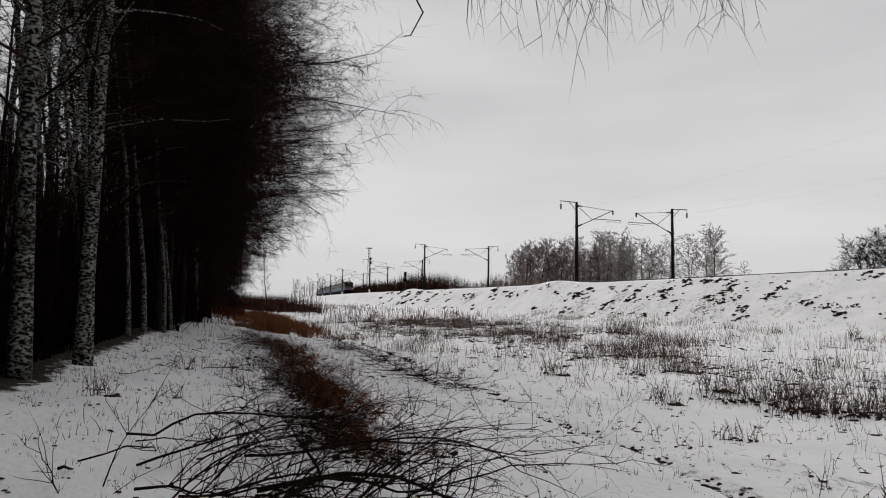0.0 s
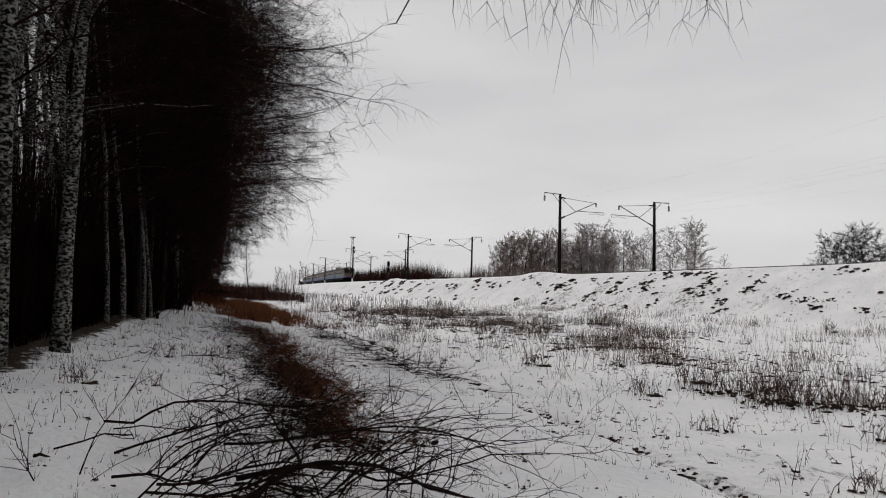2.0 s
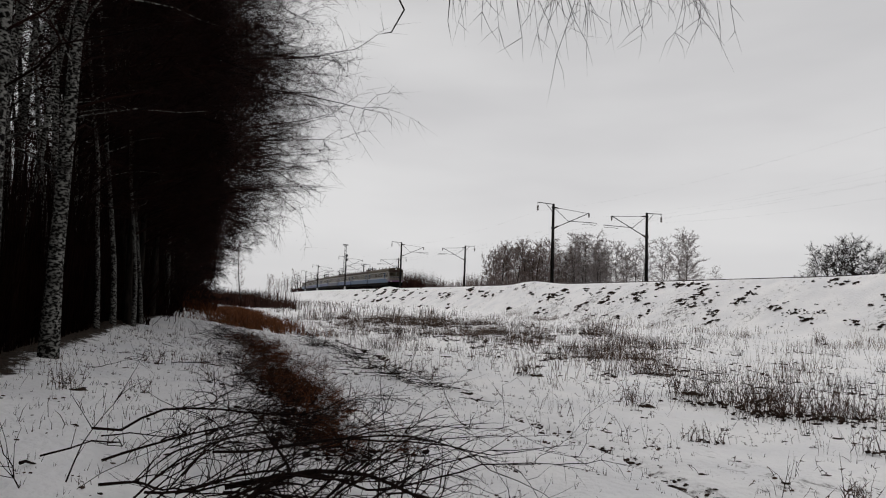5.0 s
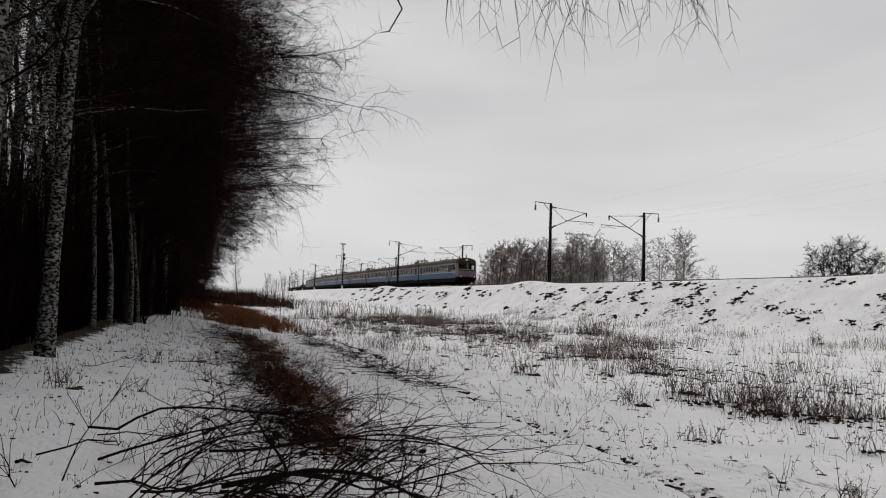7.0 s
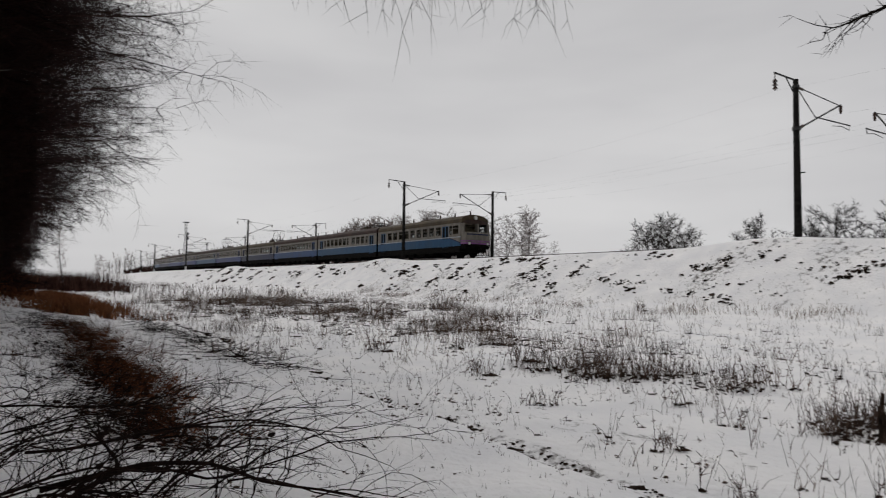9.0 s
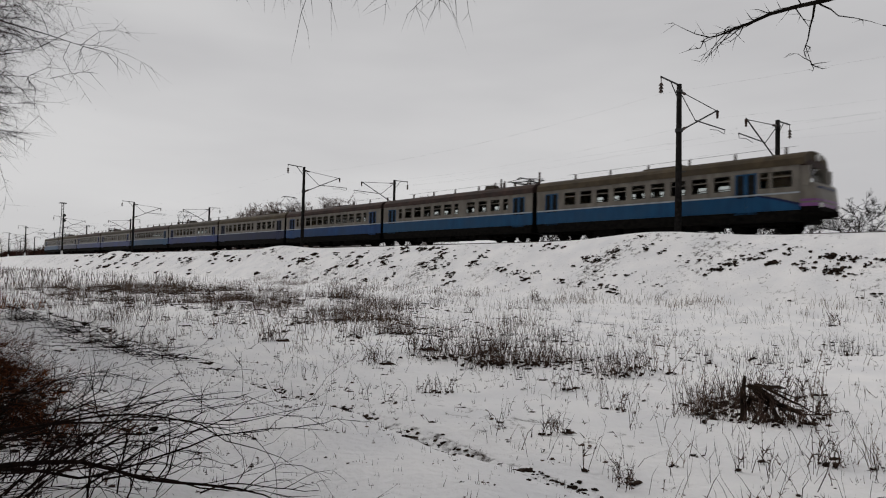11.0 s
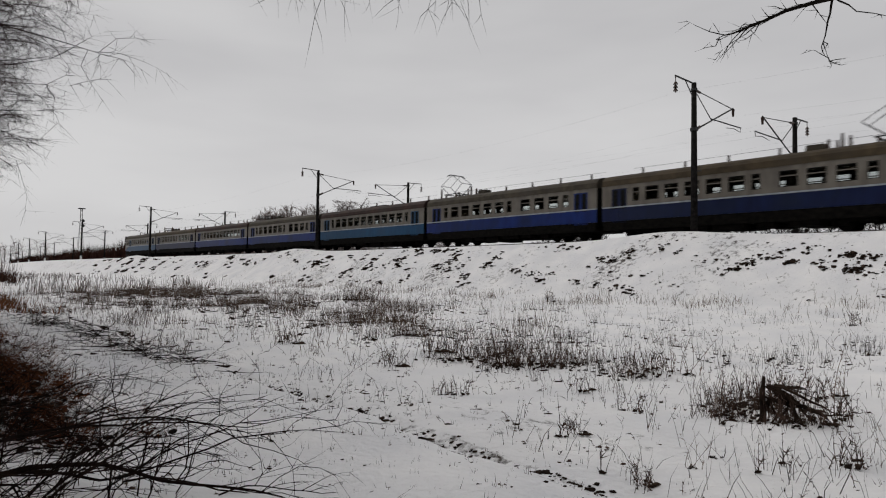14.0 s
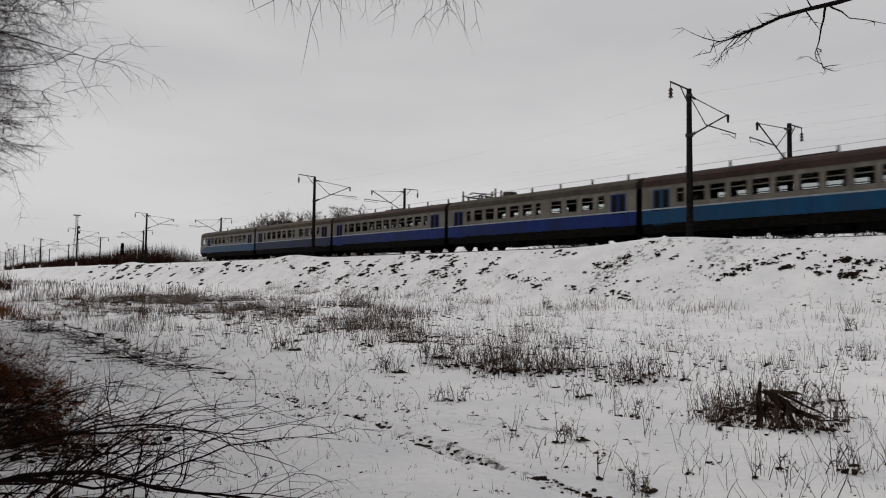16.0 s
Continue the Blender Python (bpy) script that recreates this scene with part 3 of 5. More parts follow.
def build_cab(coach, sign):
    """The driver's end, sloped back above the belt; sign 1 at the front end, -1 at the back end."""
    y0, y1, y2 = 9.1 * sign, 9.95 * sign, 9.55 * sign

    def quad_ring(rows):
        g = Geo()
        for row in rows:
            g.v += row
        n = len(rows[0])
        for i in range(len(rows) - 1):
            for j in range(n - 1):
                g.f.append((i * n + j, i * n + j + 1, (i + 1) * n + j + 1, (i + 1) * n + j))
        return g

    def row(z, y, half, bow=0.25):
        return [(half * k, (y if abs(k) < 0.99 else y0) - bow * sign * max(0, abs(k) - 0.55), z) for k in (-1, -0.93, -0.55, 0, 0.55, 0.93, 1)]

    part("nose_lower", quad_ring([row(0.95, y1 - 0.12 * sign, 1.62), row(1.2, y1, 1.72), row(1.44, y1 + 0.01 * sign, 1.74)]), UNDER, coach, "sooty black lower front")
    part("nose_stripe", quad_ring([row(1.44, y1 + 0.01 * sign, 1.74), row(1.64, y1 + 0.02 * sign, 1.74)]), PURPLE, coach, "dull purple stripe")
    part("nose_band", quad_ring([row(1.62, y1 + 0.02 * sign, 1.74), row(2.0, y1, 1.74), row(2.62, y1 - 0.06 * sign, 1.74)]), CREAM, coach, "cream front band")
    part("nose_stripe", quad_ring([row(2.42, y1 + 0.0 * sign, 1.5), row(2.56, y1 - 0.02 * sign, 1.5)]), NAVY, coach, "dark stripe across the front")
    part("nose_stripe", quad_ring([row(1.72, y1 + 0.045 * sign, 1.745), row(1.84, y1 + 0.035 * sign, 1.745)]), PURPLE, coach, "purple stripe across the front")
    part("windscreen_frame", quad_ring([row(2.62, y1 - 0.06 * sign, 1.74), row(2.72, y1 - 0.1 * sign, 1.73)]), CREAM, coach)
    part("front_crown", quad_ring([row(3.62, y2 - 0.04 * sign, 1.7), row(3.84, y2 - 0.12 * sign, 1.66), row(4.28, y2 - 0.32 * sign, 1.25), row(4.56, y2 - 0.5 * sign, 0.6)]), ROOF_BROWN, coach, "dark red brow over the windscreens")
    for s in (-1, 1):
        g = Geo()
        g.v += [(s * 0.08, y1 - 0.12 * sign, 2.72), (s * 1.45, y1 - 0.28 * sign, 2.72), (s * 1.4, y2 - 0.18 * sign, 3.62), (s * 0.08, y2 - 0.04 * sign, 3.62)]
        g.f.append((0, 1, 2, 3))
        part("windscreen", g, GLASS, coach, "flat tinted windscreen").visible_shadow = False
        part("corner_post", Geo().box(s * 1.58 - 0.13, s * 1.58 + 0.13, min(y0, y2), max(y0, y2), 2.6, 3.68, 0.01), CREAM, coach)
        part("buffer_lamp", Geo().rod((s * 1.2, y1 - 0.05 * sign, 1.5), (s * 1.2, y1 + 0.09 * sign, 1.5), 0.13, 10), LENS, coach)
    part("windscreen_pillar", Geo().box(-0.08, 0.08, min(y2 - 0.1 * sign, y1 - 0.05 * sign), max(y2 - 0.1 * sign, y1 - 0.05 * sign), 2.7, 3.64), CREAM, coach)
    part("headlight", Geo().rod((0, y2 - 0.5 * sign, 4.3), (0, y2 - 0.08 * sign, 4.3), 0.2, 12), LENS, coach, "round roof headlight")
    part("coupler", Geo().box(-0.14, 0.14, min(y1, y1 + 0.5 * sign), max(y1, y1 + 0.5 * sign), 0.9, 1.2, 0.03), UNDER, coach)
    guard = Geo()
    for k in range(9):
        guard.rod((-1.3 + 0.325 * k, y1 - 0.05 * sign, 0.95), (-1.3 + 0.325 * k, y1 + 0.1 * sign, 0.22), 0.03, 5)
    guard.rod((-1.35, y1 + 0.1 * sign, 0.24), (1.35, y1 + 0.1 * sign, 0.24), 0.04, 5)
    part("rail_guard", guard, UNDER, coach)


def build_coach(index, lower_paint, roof_paint, label, motor=False, cab=0, panto=None):
    coach = thing("train_coach", label, "train coach", "coaches of the electric train")
    front, back = LENGTH / 2, -LENGTH / 2
    if cab > 0:
        front = 9.1
    if cab < 0:
        back = -9.1
    holes = openings(motor, cab != 0)
    if cab < 0:
        holes = sorted([(-c, w, kind) for c, w, kind in holes], reverse=True)
    for x in (HALF, -HALF):
        up, low = coach_sides(x, holes, front, back)
        part("upper_side", up, CREAM, coach, "dirty cream window band")
        part("lower_side", low, lower_paint, coach, "blue lower side")
        s = 1 if x > 0 else -1
        part("belt_stripe", Geo().box(min(x, x + 0.012 * s), max(x, x + 0.012 * s), back + 0.02, front - 0.02, BELT - 0.04, BELT + 0.05), STRIPE, coach, "thin pale stripe under the windows")
        inner = x - 0.03 * s
        for c, w, kind in holes:
            if kind == "door":
                d = part("door", Geo().box(inner - 0.02, inner + 0.02, c - w / 2, c - 0.012, FLOOR, 3.5).box(inner - 0.02, inner + 0.02, c + 0.012, c + w / 2, FLOOR, 3.5), lower_paint, coach, "double sliding door")
                o = inner + 0.021 * s
                for e in (-1, 1):
                    part("door_window", Geo().box(min(o, o + 0.006 * s), max(o, o + 0.006 * s), c + e * 0.31 - 0.19, c + e * 0.31 + 0.19, 2.1, 3.42), RUBBER, d, "dark door window")
            else:
                win = part("window", Geo().box(inner - 0.004, inner + 0.004, c - w / 2, c + w / 2, WIN_Z0, WIN_Z1), GLASS, coach)
                win.visible_shadow = False
                fr = Geo()
                for a, b, z0, z1 in ((c - w / 2, c + w / 2, WIN_Z0, WIN_Z0 + 0.045), (c - w / 2, c + w / 2, WIN_Z1 - 0.045, WIN_Z1), (c - w / 2, c - w / 2 + 0.045, WIN_Z0 + 0.045, WIN_Z1 - 0.045), (c + w / 2 - 0.045, c + w / 2, WIN_Z0 + 0.045, WIN_Z1 - 0.045)):
                    fr.box(inner - 0.016, inner + 0.016, a, b, z0, z1)
                part("window_frame", fr, RUBBER, win)
                part("transom", Geo().box(inner - 0.014, inner + 0.02 if s > 0 else inner + 0.014, c - w / 2 + 0.045, c + w / 2 - 0.045, 3.14, 3.2), CREAM, win, "pale transom bar")
    part("roof", roof_geo(front + (0.2 if cab > 0 else 0), back - (0.2 if cab < 0 else 0)), roof_paint, coach, smooth=False)
    part("floor", Geo().box(-HALF + 0.06, HALF - 0.06, back, front, 1.26, 1.36), UNDER, coach)
    part("ceiling", Geo().box(-HALF + 0.06, HALF - 0.06, back + 0.05, front - 0.05, 3.6, 3.66), SEATING, coach)
    seats = Geo()
    for k in range(9):
        for x0, x1 in ((-1.6, -0.35), (0.35, 1.6)):
            seats.box(x0, x1, 5.6 - 1.45 * k, 5.75 - 1.45 * k, FLOOR + 0.1, 2.62, 0.02)
    tagged(part("seats", seats, SEATING, coach))
    for e, yy in ((1, front), (-1, back)):
        if cab * e > 0:
            part("bulkhead", Geo().box(-HALF + 0.06, HALF - 0.06, yy - 1.75 * e - 0.03, yy - 1.75 * e + 0.03, FLOOR + 0.1, 3.6), SEATING, coach)
            continue
        part("end_wall", Geo().box(-HALF + 0.02, HALF - 0.02, min(yy, yy - 0.05 * e), max(yy, yy - 0.05 * e), FLOOR - 0.1, EAVES), UNDER, coach)
        part("gangway", Geo().box(-0.75, 0.75, min(yy, yy + 0.24 * e), max(yy, yy + 0.24 * e), 1.1, 3.5), RUBBER, coach, "black rubber gangway bellows")
        part("coupler", Geo().box(-0.14, 0.14, min(yy, yy + 0.24 * e), max(yy, yy + 0.24 * e), 0.8, 1.08), UNDER, coach)
        part("vestibule_wall", Geo().box(-HALF + 0.06, HALF - 0.06, yy - 2.3 * e - 0.03, yy - 2.3 * e + 0.03, FLOOR + 0.1, 3.6), SEATING, coach)
    part("sill_beam", Geo().box(-HALF + 0.01, HALF - 0.01, back + 0.1, front - 0.1, 0.64, 1.25), UNDER, coach)
    rng = random.Random(index)
    y = -4.6
    while y < 4.3:
        w = rng.uniform(0.7, 2.0)
        x = rng.uniform(0.4, 0.6)
        part("equipment_box", Geo().box(-1.55, -x + 0.5, y, y + w, rng.uniform(0.2, 0.42), 0.88, 0.03).box(x, 1.55, y, y + w, rng.uniform(0.2, 0.42), 0.88, 0.03), UNDER, coach)
        y += w + rng.uniform(0.15, 1.1)
    for yy in (6.65, -6.65):
        build_bogie(coach, yy)
    for k in range(6):
        y = -8.0 + 3.1 * k + rng.uniform(-0.1, 0.1)
        part("roof_insulator", Geo().tube([(-0.75, y, CROWN - 0.1), (-0.75, y, CROWN + 0.08), (-0.75, y, CROWN + 0.6)], [0.07, 0.1, 0.07], 6, tip=False), PORCELAIN, coach)
    part("roof_cable", Geo().rod((-0.75, -8.8, CROWN + 0.6), (-0.75, 8.8 if cab <= 0 else 8.0, CROWN + 0.6), 0.01, 4), STEEL, coach)
    for s in (-1, 1):
        part("roof_vent", Geo().box(s * 1.2 - 0.2, s * 1.2 + 0.2, -8.5, 8.5, EAVES + 0.3, EAVES + 0.46, 0.03), roof_paint, coach)
    if panto:
        e, raised = panto
        build_pantograph(coach, 7.6 * e, raised)
        for dy, h in ((5.5, 0.55), (5.1, 0.75), (9.3, 0.9), (4.4, 0.5)):
            part("surge_arrester", Geo().tube([(0.35, dy * e, CROWN - 0.1), (0.35, dy * e, CROWN + h)], [0.1, 0.07], 8, tip=False), PORCELAIN, coach)
        part("roof_switch_box", Geo().box(-0.4, 0.4, min(3.2 * e, 4.2 * e), max(3.2 * e, 4.2 * e), CROWN - 0.1, CROWN + 0.32, 0.04), ROOF_GREY, coach)
    else:
        part("roof_duct", Geo().box(-0.35, 0.35, -1.5, 1.5, CROWN - 0.1, CROWN + 0.1, 0.04), roof_paint, coach)
    if cab:
        build_cab(coach, cab)
        s = 1 if cab > 0 else -1
        for x in (HALF + 0.008, -HALF - 0.008):
            g = Geo()
            g.v += [(x, 9.1 * s, 1.62), (x, 9.1 * s, BELT), (x, 6.8 * s, BELT), (x, 7.9 * s, 1.98)]
            g.f.append((0, 1, 2, 3))
            part("side_swoosh", g, CREAM, coach, "cream paint that sweeps down to the nose")
            h = Geo()
            xx = x + (0.004 if x > 0 else -0.004)
            h.v += [(xx, 9.1 * s, 1.5), (xx, 9.1 * s, 1.62), (xx, 7.9 * s, 1.98), (xx, 6.8 * s, BELT), (xx, 6.8 * s, BELT - 0.1), (xx, 7.9 * s, 1.86)]
            h.f.append(tuple(range(6)))
            part("swoosh_line", h, NAVY, coach, "dark edge line of the sweep")
    return coach


COACHES = [
    build_coach(0, AZURE, ROOF_TAN, "leading coach, azure and cream, with sloped driver's cab", False, 1),
    build_coach(1, AZURE, ROOF_BROWN, "azure and cream motor coach with a rusty brown roof", True, 0, (1, False)),
    build_coach(2, MIDBLUE, ROOF_BROWN, "mid-blue and cream coach with a rusty brown roof"),
    build_coach(3, NAVY, ROOF_TAN, "navy and cream motor coach with a raised pantograph", True, 0, (1, True)),
    build_coach(4, ROYAL, ROOF_GREY, "royal blue and cream motor coach with a grey roof", True, 0, (-1, True)),
    build_coach(5, AZURE, ROOF_BROWN, "azure and cream coach with a dark red roof"),
    build_coach(6, ROYAL, ROOF_GREY, "royal blue motor coach with folded pantograph", True, 0, (-1, False)),
    build_coach(7, ROYAL, ROOF_BROWN, "royal blue and cream coach with a rusty roof"),
    build_coach(8, NAVY, ROOF_TAN, "navy motor coach with a faded ochre roof", True, 0, (-1, False)),
    build_coach(9, AZURE, ROOF_GREY, "last coach, azure and cream, with driver's cab", False, -1),
]


def train_u(t, j):
    """Where the middle of coach j is along the line at t seconds."""
    head = 77.79 - 21.245 * (t - 8) - 0.0423 * (t - 8) ** 2
    return head + PITCH * (j + 0.5)


def motions():
    for j, coach in enumerate(COACHES):
        rows = []
        for k in range(17):
            u = train_u(k, j)
            (xa, ya), (xb, yb) = spot(u - 6.65, 0), spot(u + 6.65, 0)
            rows.append((float(k), pose((xa + xb) / 2, (ya + yb) / 2, RAIL_Z, 0, 0, math.degrees(math.atan2(-(xa - xb), ya - yb)))))
        walk(coach, rows)

# ---- trees ----
def bend(p, d, length, n, rng, droop=0.0, wob=0.18):
    """A wandering line of n pieces from p along d that sinks by droop."""
    pts, d = [Vector(p)], Vector(d).normalized()
    for k in range(n):
        d = (d + Vector((rng.gauss(0, wob), rng.gauss(0, wob), rng.gauss(0, wob) * 0.7 - droop))).normalized()
        pts.append(pts[-1] + d * (length / n))
    return pts


def sprays(g, pts, rng, count, length, r, droop, subs, plain=False):
    """Side shoots along a limb, each with its own fine twigs."""
    n = len(pts) - 1
    for k in range(count):
        f = (0.25 + 0.75 * rng.random() ** 0.8) * n
        i = min(int(f), n - 1)
        p = pts[i].lerp(pts[i + 1], f - i)
        out = pts[i + 1] - pts[i]
        d = out.normalized() * 0.7 + Vector((rng.gauss(0, 0.6), rng.gauss(0, 0.6), rng.gauss(0.05, 0.45)))
        ln = length * rng.uniform(0.5, 1.2) * (1.15 - 0.5 * f / n)
        q = bend(p, d, ln, 3, rng, droop, 0.32)
        if plain:
            g.tube([q[0], q[3]], [r, 0], 3)
        else:
            g.tube(q, [r, r * 0.7, r * 0.5, 0], 3)
        for j in range(subs):
            e = rng.uniform(0.15, 1.0) * 3
            a = min(int(e), 2)
            s = q[a].lerp(q[a + 1], e - a)
            dd = (q[a + 1] - q[a]).normalized() * 0.8 + Vector((rng.gauss(0, 0.8), rng.gauss(0, 0.8), rng.gauss(-droop * 2.5, 0.6)))
            tl = ln * rng.uniform(0.22, 0.55)
            g.tube([s, s + dd.normalized() * tl], [r * 0.55, 0], 3)


def birch_meshes(seed, tall, first, limbs, reach, shoots, subs, twig=0.011, droop=0.12, trunk_r=0.16, mats=None, plain=False, pale_limbs=False, lopsided=0.0):
    """Trunk and crown of one birch, standing at the origin."""
    rng = random.Random(seed)
    trunk, crown = Geo(), Geo()
    line = bend((0, 0, -0.3), (rng.gauss(0, 0.03), rng.gauss(0, 0.03), 1), tall, 9, rng, 0, 0.035)
    trunk.tube(line, [trunk_r * (1.25 if k == 0 else 1 - 0.93 * k / 9) for k in range(10)], 9)
    for k in range(limbs):
        f = first + (0.97 - first) * (k + rng.random()) / limbs
        e = f * 9
        i = min(int(e), 8)
        p = line[i].lerp(line[i + 1], e - i)
        a = k * 2.4 + rng.uniform(-0.5, 0.5)
        up = rng.uniform(0.25, 0.9) + 0.6 * f
        ln = reach * ((0.45 + 1.6 * f) if f < 0.35 else (1.25 - 0.7 * f)) * rng.uniform(0.75, 1.05)
        ln *= 1 + lopsided * math.cos(a)
        q = bend(p, (math.cos(a), math.sin(a), up), ln, 5, rng, droop * 0.8, 0.22)
        r0 = 0.007 + 0.0055 * ln
        (trunk if pale_limbs and k % 3 == 0 and f < 0.75 else crown).tube(q, [r0 * (1.35 if pale_limbs and k % 3 == 0 else 1), r0 * 0.8, r0 * 0.55, r0 * 0.4, r0 * 0.25, 0], 4)
        sprays(crown, q, rng, shoots, ln * 0.38, twig, droop, subs, plain)
    m = mats or (BIRCH, TWIG)
    return trunk.mesh("trunk", m[0], True), crown.mesh("crown", m[1])


def plant(meshes, x, y, turn, size, label, group, name="birch_tree", category="birch tree", lean=0.0):
    t = thing(name, label, category, group, at=pose(x, y, ground_z(x, y), lean, 0, turn) @ Matrix.Diagonal((size, size, size, 1)))
    part("trunk", meshes[0], None, t)
    part("crown", meshes[1], None, t)
    return t


def build_forest():
    rng = random.Random(5)
    group = "birches of the wood"
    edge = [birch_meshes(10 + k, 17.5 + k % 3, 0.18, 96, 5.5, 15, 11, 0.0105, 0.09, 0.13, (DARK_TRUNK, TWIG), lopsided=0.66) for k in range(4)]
    stout = [birch_meshes(90 + k, 18, 0.2, 46, 4.4, 11, 12, 0.0065, 0.12, 0.155, None, True, True) for k in range(2)]
    slim = [birch_meshes(120 + k, 17 + k, 0.3, 15, 2.8, 6, 5, 0.0075, 0.1, 0.09, None, True, True) for k in range(3)]
    inner = [birch_meshes(30 + k, 18 + k % 3, 0.1, 30, 3.4, 9, 7, 0.011, 0.08, 0.12, None, True) for k in range(4)]
    thin = [birch_meshes(40 + k, 17.5 + k, 0.06, 44, 7.2, 11, 7, 0.028, 0.12, 0.16, None, True) for k in range(2)]
    slender = "slender white-flecked birch near the front of the wood"
    border = "bare birch with drooping twigs at the wood's edge"
    # the two stout stems by the clearing
    plant(stout[0], -6.35, 9.7, 40, 1.0, "stout white-barked birch at the clearing's edge", group, lean=1)
    plant(stout[1], -6.4, 11.5, 200, 0.95, "stout white-barked birch at the clearing's edge", group, lean=-1)
    for k in range(42):
        u = 9 + 29 * (k + rng.random()) / 42
        x, y = spot(u, rng.uniform(42.9, 45.0))
        plant(slim[k % 3], x, y, rng.uniform(0, 360), rng.uniform(0.8, 1.05), slender, group, lean=rng.gauss(0, 1.6))
    u = 14.5
    while u < 190:
        x, y = spot(u, rng.uniform(41.9, 43.1) if u > 20 else rng.uniform(43.2, 44.6))
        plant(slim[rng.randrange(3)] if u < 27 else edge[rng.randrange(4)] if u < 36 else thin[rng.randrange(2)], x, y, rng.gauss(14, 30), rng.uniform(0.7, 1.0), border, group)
        u += rng.uniform(0.95, 1.8) * (1 + u / 45)
    # the deep, drooping crowns that lean out over the clearing
    for k in range(17):
        u = 21.0 + 1.15 * k + rng.uniform(-0.5, 0.5)
        x, y = spot(u, rng.uniform(42.2, 43.4) if u > 24 else rng.uniform(43.0, 43.8))
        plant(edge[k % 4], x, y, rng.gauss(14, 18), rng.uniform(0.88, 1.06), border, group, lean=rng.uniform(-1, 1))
    for k in range(24):
        u = 12 + 90 * rng.random() ** 1.3
        x, y = spot(u, 44.3 + 15 * rng.random() ** 1.2)
        plant(inner[rng.randrange(4)], x, y, rng.uniform(0, 360), rng.uniform(0.75, 1.1), "slender bare birch within the dark wood", group)
    for k in range(26):
        x, y = spot(40 + 60 * rng.random(), 43.0 + 3.5 * rng.random())
        plant(thin[k % 2], x, y, rng.uniform(0, 360), rng.uniform(0.75, 1.0), "bare birch of the wood beyond the clearing's edge", group)
    # unseen birches added behind the camera to shade the snow on the left
    for k in range(90):
        x, y = spot(rng.uniform(-48, -8), 42.6 + 20 * rng.random() ** 1.3)
        plant(thin[k % 2] if k % 3 else inner[k % 4], x, y, rng.uniform(0, 360), rng.uniform(0.8, 1.1), "unseen birch added behind the clearing to shade the snow", group)
    # more unseen birches, added close by to deepen that shade
    for k in range(20):
        x, y = spot(rng.uniform(-24, -9), rng.uniform(42.6, 48))
        plant(thin[k % 2], x, y, rng.uniform(0, 360), rng.uniform(0.8, 1.0), "unseen spreading birch added beside the clearing to shade the snow", group)
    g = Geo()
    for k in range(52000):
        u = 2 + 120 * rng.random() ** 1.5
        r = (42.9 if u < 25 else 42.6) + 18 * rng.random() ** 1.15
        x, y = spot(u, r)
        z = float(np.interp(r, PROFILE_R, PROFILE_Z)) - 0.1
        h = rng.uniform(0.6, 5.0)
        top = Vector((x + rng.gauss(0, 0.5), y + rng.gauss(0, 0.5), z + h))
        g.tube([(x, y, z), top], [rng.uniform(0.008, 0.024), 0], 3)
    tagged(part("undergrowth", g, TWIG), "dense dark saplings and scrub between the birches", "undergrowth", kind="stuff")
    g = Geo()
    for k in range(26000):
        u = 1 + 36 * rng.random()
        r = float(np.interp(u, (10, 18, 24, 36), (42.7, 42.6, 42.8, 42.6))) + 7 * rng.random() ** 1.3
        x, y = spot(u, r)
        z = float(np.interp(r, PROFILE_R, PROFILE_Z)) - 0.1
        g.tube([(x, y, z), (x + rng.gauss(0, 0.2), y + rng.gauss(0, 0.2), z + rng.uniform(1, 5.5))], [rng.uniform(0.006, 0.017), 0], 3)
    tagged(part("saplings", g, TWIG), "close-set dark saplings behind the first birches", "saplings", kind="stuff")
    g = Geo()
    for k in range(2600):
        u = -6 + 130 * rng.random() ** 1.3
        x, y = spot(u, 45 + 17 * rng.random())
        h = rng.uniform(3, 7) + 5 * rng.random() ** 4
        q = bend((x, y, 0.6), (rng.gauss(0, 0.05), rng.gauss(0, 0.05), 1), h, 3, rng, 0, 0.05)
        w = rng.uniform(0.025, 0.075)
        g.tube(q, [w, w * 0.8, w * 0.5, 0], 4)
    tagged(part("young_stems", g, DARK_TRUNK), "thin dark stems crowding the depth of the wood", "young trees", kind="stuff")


build_forest()


